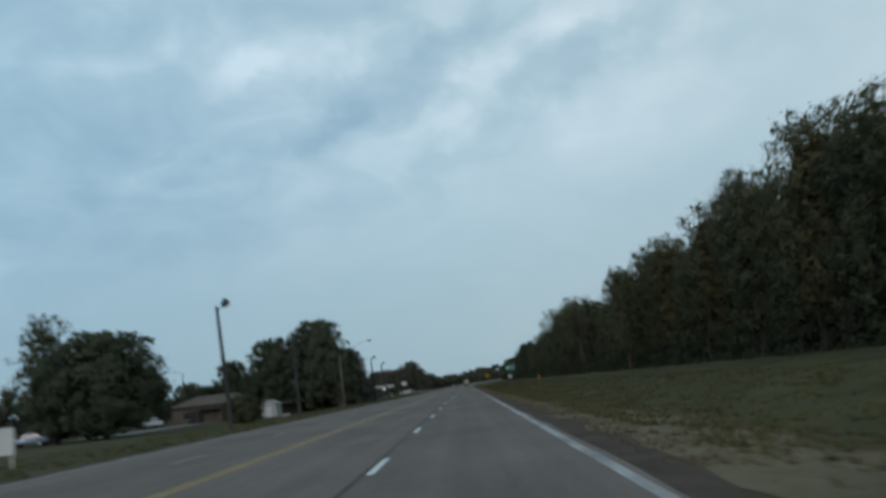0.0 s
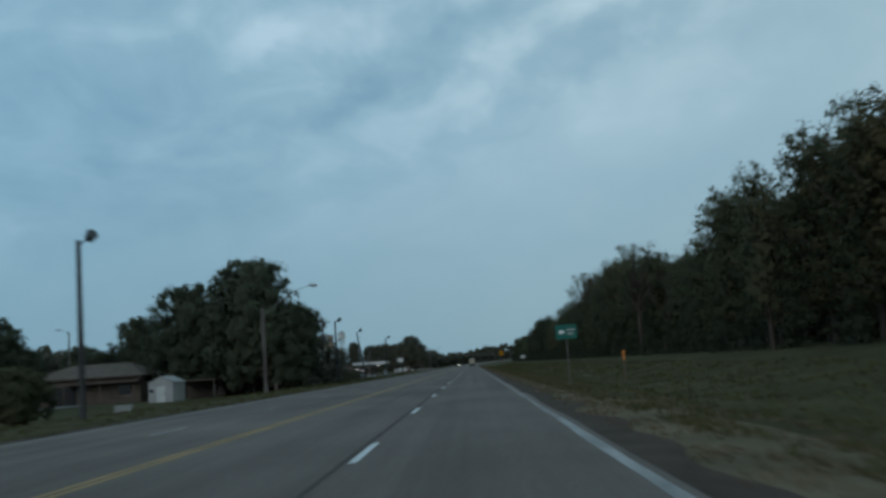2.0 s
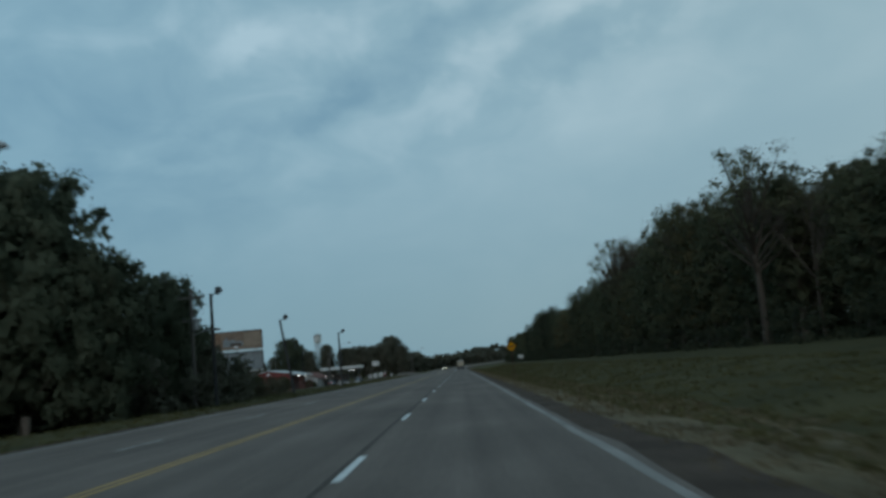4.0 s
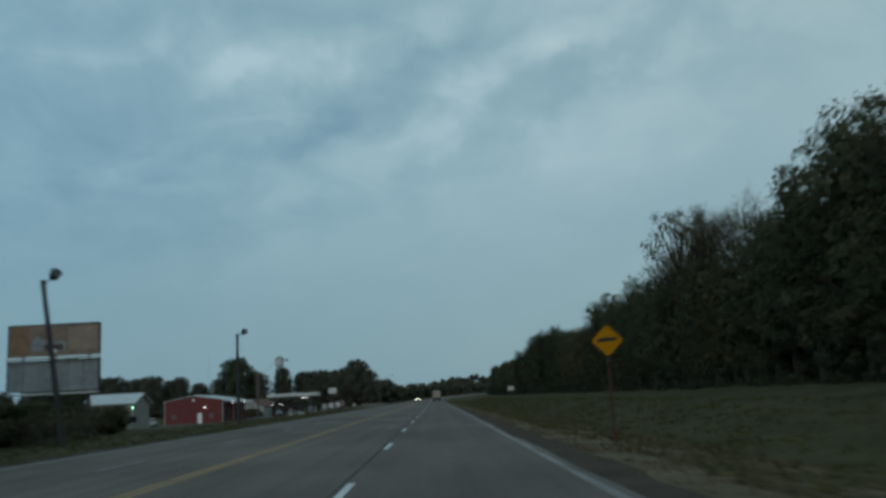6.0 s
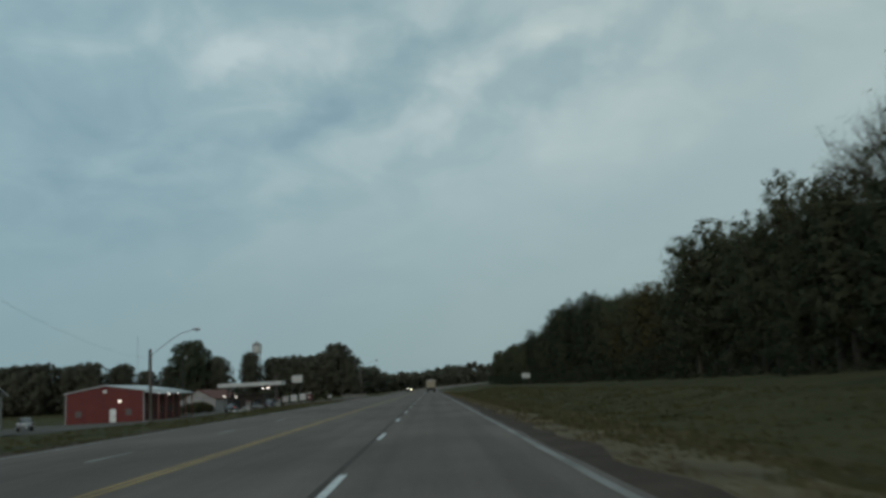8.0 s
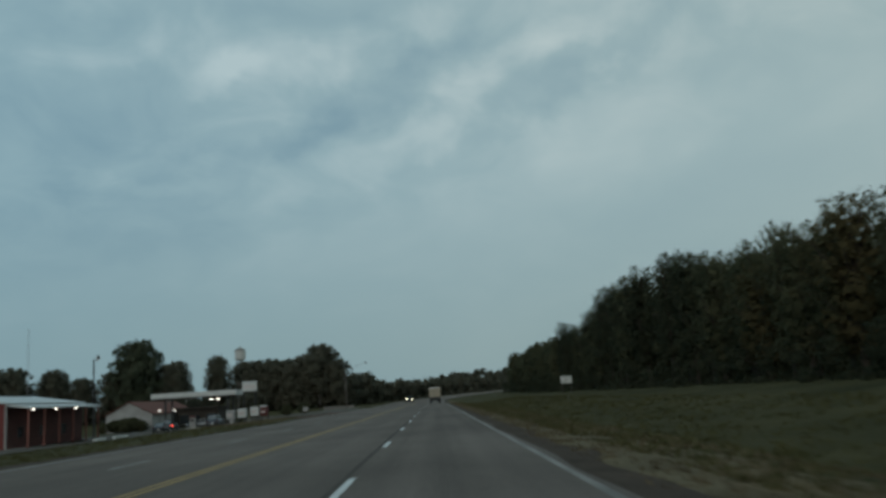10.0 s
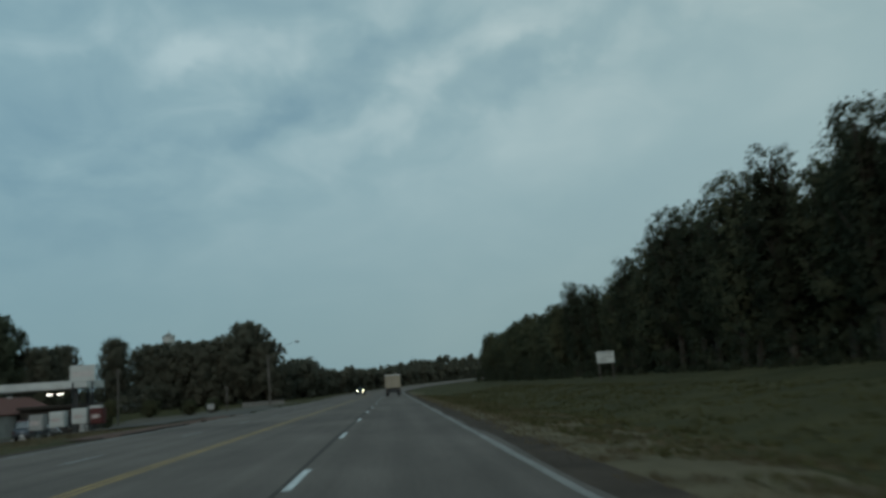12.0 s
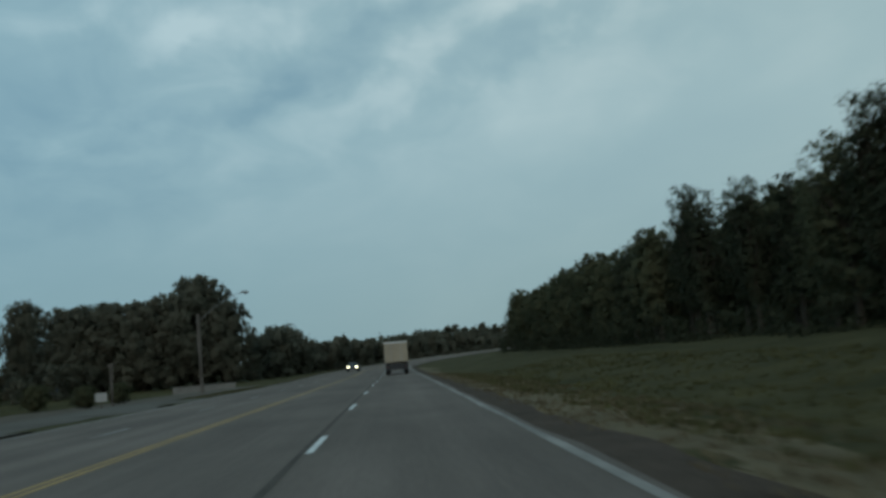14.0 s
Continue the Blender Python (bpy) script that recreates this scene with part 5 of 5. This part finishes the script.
def vending_box(x, y, w, hgt, leg, material, label):
    t = thing("ice_box", pose(x, y, land_z(x, y) + 0.08, 0, 0, random.uniform(-3, 3)), label, "ice box", "boxes before the forecourt")
    body = part("body", boxed(-w / 2, w / 2, -0.4, 0.4, leg, leg + hgt, 0.04), material, t)
    part("door", boxed(-w / 2 + 0.06, w / 2 - 0.06, -0.44, -0.404, leg + 0.08, leg + hgt - 0.1, 0.015), material, body)
    part("handle", boxed(w / 2 - 0.2, w / 2 - 0.15, -0.48, -0.443, leg + hgt * 0.4, leg + hgt * 0.65), M_GALV, body)
    part("print", boxed(-w / 2 + 0.16, w / 2 - 0.3, -0.452, -0.4445, leg + hgt * 0.35, leg + hgt * 0.6), mat("faded_print", (0.42, 0.36, 0.35), 0.6) if "faded_print" not in bpy.data.materials else bpy.data.materials["faded_print"], body, "faded printed band")
    for sx in (-1, 1):
        for sy in (-0.3, 0.3):
            part("leg", boxed(sx * (w / 2 - 0.1) - 0.04, sx * (w / 2 - 0.1) + 0.04, sy - 0.04, sy + 0.04, -0.12, leg - 0.004), M_DARK, t)
    return t


for x, w in ((-26.1, 1.1), (-24.55, 1.15), (-22.85, 1.15)):
    vending_box(x, 365, w, 1.2, 0.62, M_FADED if x > -25 else M_DULL, "white metal ice box on legs beside the forecourt")
red = vending_box(-21.65, 365.3, 1.0, 1.2, 0.45, M_BOX_RED, "red metal vending box with a white top by the forecourt")
part("topper", boxed(-0.55, 0.3, -0.3, 0.3, 1.655, 1.86, 0.03), M_FADED, red, "white lit topper")

g = thing("low_wall", pose(-19.8, 440, land_z(-19.8, 440), 0, 0, 2), "low pale concrete wall under the trees", "wall")
part("wall_body", boxed(-3.4, 3.4, -0.12, 0.12, -0.2, 0.62, 0.03), M_GRAVEL, g)
part("coping", boxed(-3.45, 3.45, -0.17, 0.17, 0.624, 0.7, 0.02), M_GRAVEL, g)
wh, cx, cy, bz = gable("white_cottage", -56, -50.4, 483, 489, land_z(-53, 483), 2.2, 3.3, M_DULL, M_SHINGLE, "small white cottage half hidden by trees", 0.3, "x")
window(wh, -1.2, -3.0, 1.2, 0.9, 0.9)
part("door", boxed(0.6, 1.5, -3.1, -3.02, 0.0, 1.9, 0.01), M_BLOCK, wh)

tz = land_z(-88.8, 655)
g = thing("water_tower", pose(-88.8, 655, tz), "pale water tower on legs above the distant trees", "water tower")
part("tank", tubed([(0, 0, 23.6 - tz), (0, 0, 24.2 - tz), (0, 0, 28.2 - tz)], [1.8, 2.5, 2.5], 20), M_FADED, g)
part("roof", tubed([(0, 0, 28.22 - tz), (0, 0, 29.7 - tz)], [2.8, 0.25], 20), M_BLOCK, g, "grey conical roof")
part("finial", tubed([(0, 0, 29.5 - tz), (0, 0, 30.9 - tz)], [0.12, 0.06], 8), M_BLOCK, g)
for k in range(4):
    a = math.pi / 4 + k * math.pi / 2
    part("leg", tubed([(3.6 * math.cos(a), 3.6 * math.sin(a), -0.5), (2.1 * math.cos(a), 2.1 * math.sin(a), 24.1 - tz)], [0.2, 0.16], 8), M_GALV, g)
part("riser", tubed([(0, 0, -0.4), (0, 0, 23.8 - tz)], [0.45, 0.45], 10), M_GALV, g)
tz = land_z(-55.6, 369.6)
g = thing("antenna_mast", pose(-55.6, 369.6, tz), "thin grey lattice antenna mast", "mast")
for k in range(3):
    a = k * math.tau / 3
    part("leg", tubed([(0.3 * math.cos(a), 0.3 * math.sin(a), -0.3), (0.12 * math.cos(a), 0.12 * math.sin(a), 14.2 - tz)], [0.013, 0.011], 5), M_GALV, g)
for k in range(9):
    part("ring", tubed([(0.28 - 0.011 * k, 0, 1 + 1.5 * k), (-0.14, 0.24 - 0.01 * k, 1.2 + 1.5 * k), (-0.14, -0.24 + 0.01 * k, 1.4 + 1.5 * k), (0.28 - 0.011 * k, 0, 1.6 + 1.5 * k)], [0.008] * 4, 4), M_GALV, g)


# ---- vehicles ----
def wheel(parent, x, y, r=0.33, w=0.22):
    """A wheel whose axle lies along x."""
    k = part("wheel", tubed([(x - w / 2, y, r), (x - w / 2 + 0.02, y, r), (x + w / 2 - 0.02, y, r), (x + w / 2, y, r)], [r * 0.9, r, r, r * 0.9], 18), M_RUBBER, parent)
    s = 1 if x > 0 else -1
    part("rim", tubed([(x + s * (w / 2 - 0.02), y, r), (x + s * (w / 2 + 0.012), y, r)], [r * 0.62, r * 0.55], 14), M_GALV, k)


def car(m, style, paint, label, category, lights="off"):
    """A car that heads along +y. style: sedan, suv or pickup."""
    t = thing("parked_car" if style != "pickup" else "pickup_truck", m, label, category)
    side = {"sedan": [(-2.3, 0.35), (2.3, 0.35), (2.35, 0.62), (2.2, 0.78), (1.1, 0.92), (-1.55, 0.98), (-2.25, 0.95), (-2.35, 0.6)],
            "suv": [(-2.3, 0.4), (2.3, 0.4), (2.35, 0.75), (2.2, 0.98), (1.1, 1.08), (-2.25, 1.1), (-2.35, 0.7)],
            "pickup": [(-2.7, 0.48), (2.6, 0.48), (2.65, 0.8), (2.5, 1.05), (1.3, 1.12), (-2.7, 1.12), (-2.75, 0.7)]}[style]
    cabin = {"sedan": [(1.0, 0.9), (0.35, 1.38), (-0.9, 1.42), (-1.75, 0.96)], "suv": [(1.1, 1.06), (0.45, 1.66), (-1.95, 1.7), (-2.2, 1.09)],
             "pickup": [(1.25, 1.1), (0.6, 1.72), (-0.75, 1.74), (-0.95, 1.1)]}[style]
    turn = Matrix.Rotation(radians(90), 4, "Z")
    bm = prismed(side, -0.88, 0.88)
    bm.transform(turn)
    bmesh.ops.bevel(bm, geom=bm.edges[:], offset=0.06, segments=2, affect="EDGES")
    part("body", bm, paint, t, smooth=True)
    bm = prismed(cabin, -0.76, 0.76)
    for v in bm.verts:
        if v.co.z > 1.2:
            v.co.y *= 0.86
    bm.transform(turn)
    glass = part("cabin_glass", bm, M_GLASS, t)
    y0, z0, y1, z1 = cabin[3][0], cabin[3][1], cabin[2][0], cabin[2][1]
    bm = bmesh.new()
    for k, out in ((0, 0.012), (1, 0.03)):
        for x, f in ((-0.56, 0.12), (0.56, 0.12), (0.52, 0.88), (-0.52, 0.88)):
            bm.verts.new((x, y0 + (y1 - y0) * f - out, z0 + (z1 - z0) * f + out * 0.3))
    bm.verts.ensure_lookup_table()
    for i in range(4):
        bm.faces.new([bm.verts[q] for q in (i, (i + 1) % 4, 4 + (i + 1) % 4, 4 + i)])
    bm.faces.new([bm.verts[q] for q in (4, 5, 6, 7)])
    bm.faces.new([bm.verts[q] for q in (3, 2, 1, 0)])
    bmesh.ops.recalc_face_normals(bm, faces=bm.faces[:])
    part("rear_window", bm, M_REAR, t, "rear window, pale with painted sky reflection")
    zr = max(z for _, z in cabin)
    xs = [x for x, z in cabin if z > zr - 0.1]
    part("roof", boxed(-0.64, 0.64, min(xs), max(xs), zr - 0.03, zr + 0.035, 0.025), paint, t)
    for x in (-0.82, 0.82):
        for y in (1.4, -1.4 if style != "pickup" else -1.65):
            wheel(t, x, y, 0.33 if style == "sedan" else 0.38)
        part("headlight", boxed(x * 0.78 - 0.16, x * 0.78 + 0.16, 2.24 if style != "pickup" else 2.56, 2.38 if style != "pickup" else 2.67, 0.64, 0.8, 0.02), M_HEAD if lights == "head" else M_WHITE, t)
        yb = 2.38 if style != "pickup" else 2.78
        part("tail_light", boxed(x * 0.9 - 0.1, x * 0.9 + 0.1, -yb, -yb + 0.12, 0.72, 0.92, 0.02), M_TAIL if lights == "tail" else M_BOX_RED, t)
    part("bumper", boxed(-0.84, 0.84, -2.44 if style != "pickup" else -2.84, -2.3 if style != "pickup" else -2.66, 0.42, 0.58, 0.03), M_DARK, t)
    part("number_plate", boxed(-0.16, 0.16, -2.452 if style != "pickup" else -2.852, -2.443 if style != "pickup" else -2.843, 0.45, 0.56), M_WHITE, t)
    return t


def on_land(x, y, turn, lift=0.08):
    return pose(x, y, land_z(x, y) + lift, 0, 0, turn)


car(on_land(-49.5, 141, 38), "pickup", M_CAR_WHITE, "white pickup parked on the gravel drive", "pickup truck")
car(on_land(-48.4, 99, 96), "sedan", M_CAR_BLUE, "pale blue sedan parked under the tree", "car")
car(on_land(-41.7, 389.6, 4), "suv", M_CAR_DARK, "dark estate car with lit tail lights on the forecourt", "car", "tail")
car(on_land(-38.6, 396.5, 96), "sedan", M_CAR_SILVER, "silver sedan standing at the canopy", "car")
car(on_land(-31.0, 376, 3), "suv", M_CAR_SLATE, "slate blue van with a pale rear window on the forecourt", "car")
car(on_land(-39.7, 378.5, 8), "sedan", M_CAR_DARK, "dark sedan parked before the canopy", "car")
car(on_land(-53.5, 318, 30), "suv", M_CAR_WHITE, "white van parked beside the block workshop", "car")
car(on_land(-52.6, 481.4, 80, 0.0), "suv", M_CAR_SLATE, "dark parked car half hidden under the trees", "car")
car(pose(-5.35, 482, road_z(482), 0, 0, 179), "sedan", M_CAR_DARK, "oncoming dark car with bright headlights", "car", "head")

tr = thing("box_truck", pose(1.55, 432, road_z(432)), "beige box truck in the outer lane of the road", "truck")
part("cargo_box", boxed(-1.18, 1.18, -3.0, 2.6, 1.22, 3.12, 0.05), M_TRUCK, tr)
part("roof_rim", boxed(-1.2, 1.2, -3.03, 2.63, 3.124, 3.24, 0.02), M_WHITE, tr, "white roof edge")
part("rear_door", boxed(-1.08, -0.01, -3.04, -3.004, 1.3, 3.02, 0.01), M_TRUCK, tr)
part("rear_door", boxed(0.01, 1.08, -3.04, -3.004, 1.3, 3.02, 0.01), M_TRUCK, tr)
for x in (-0.5, 0.5):
    part("lock_bar", tubed([(x, -3.06, 1.35), (x, -3.06, 3.0)], [0.018, 0.018], 6), M_GALV, tr)
part("chassis", boxed(-0.55, 0.55, -2.9, 5.0, 0.62, 1.18, 0.02), M_DARK, tr)
part("cab", boxed(-1.05, 1.05, 2.8, 4.9, 0.7, 2.5, 0.12), M_TRUCK, tr)
part("bumper", boxed(-1.12, 1.12, -3.14, -3.02, 0.5, 0.98, 0.02), M_DARK, tr)
part("mud_flap", boxed(-1.1, -0.62, -2.75, -2.72, 0.2, 1.15), M_RUBBER, tr)
part("mud_flap", boxed(0.62, 1.1, -2.75, -2.72, 0.2, 1.15), M_RUBBER, tr)
for x in (-0.92, 0.92):
    wheel(tr, x, -2.1, 0.48, 0.42)
    wheel(tr, x, 3.8, 0.48, 0.28)
    part("tail_light", boxed(x - 0.09, x + 0.09, -3.15, -3.142, 0.72, 0.84), M_BOX_RED, tr)


# ---- grass ----
def grass(name, spots, seed, tall, label, material=M_BLADE):
    r = np.random.default_rng(seed)
    n = len(spots)
    p = np.asarray(spots, float)
    verts = np.zeros((n, 3, 3))
    turn = r.uniform(0, math.tau, n)
    w = r.uniform(0.02, 0.05, n)
    hgt = tall * r.uniform(0.4, 1.3, n)
    lean = r.normal(size=(n, 2)) * 0.5 * hgt[:, None]
    off = np.stack([np.cos(turn) * w, np.sin(turn) * w, 0 * w], 1)
    verts[:, 0], verts[:, 1] = p - off, p + off
    verts[:, 2] = p + np.concatenate([lean, hgt[:, None]], 1)
    me = bpy.data.meshes.new(name)
    me.vertices.add(3 * n)
    me.vertices.foreach_set("co", verts.ravel())
    me.loops.add(3 * n)
    me.loops.foreach_set("vertex_index", np.arange(3 * n))
    me.polygons.add(n)
    me.polygons.foreach_set("loop_start", np.arange(0, 3 * n, 3))
    me.update(calc_edges=True)
    me.materials.append(material)
    tagged(new(name, me), label, "grass", kind="stuff")


def tufts(count, x0, x1, y0, y1, power, seed):
    r = random.Random(seed)
    made = []
    while len(made) < count:
        y = r.uniform(y0, y1)
        x = x0 + (x1 - x0) * r.random() ** power
        if noise.noise((x * 0.6, y * 0.35, 4)) < r.uniform(-0.5, 0.25):
            continue
        z = land_z(x, y) - 0.02
        for _ in range(5):
            made.append((x + r.gauss(0, 0.09), y + r.gauss(0, 0.09), z))
    return made


grass("grass", tufts(110000, 5.6, 18.0, 0, 420, 1.35, 11), 31, 0.15, "short green and straw-coloured verge grass")
grass("grass", tufts(80000, 4.3, 8.6, 0, 420, 1.0, 13), 33, 0.10, "dry straw-coloured grass along the pavement", M_STRAW)
grass("grass", tufts(27000, -10.9, -19.0, 15, 318, 1.6, 12), 32, 0.14, "short grass beside the opposite lanes")
grass("grass", tufts(5000, -12.8, -21.0, 318, 351, 1.0, 14), 34, 0.12, "dry thin grass before the forecourt", M_STRAW)
grass("grass", tufts(2500, -10.9, -14.0, 400, 425, 1.6, 15), 35, 0.12, "short grass beside the opposite lanes")
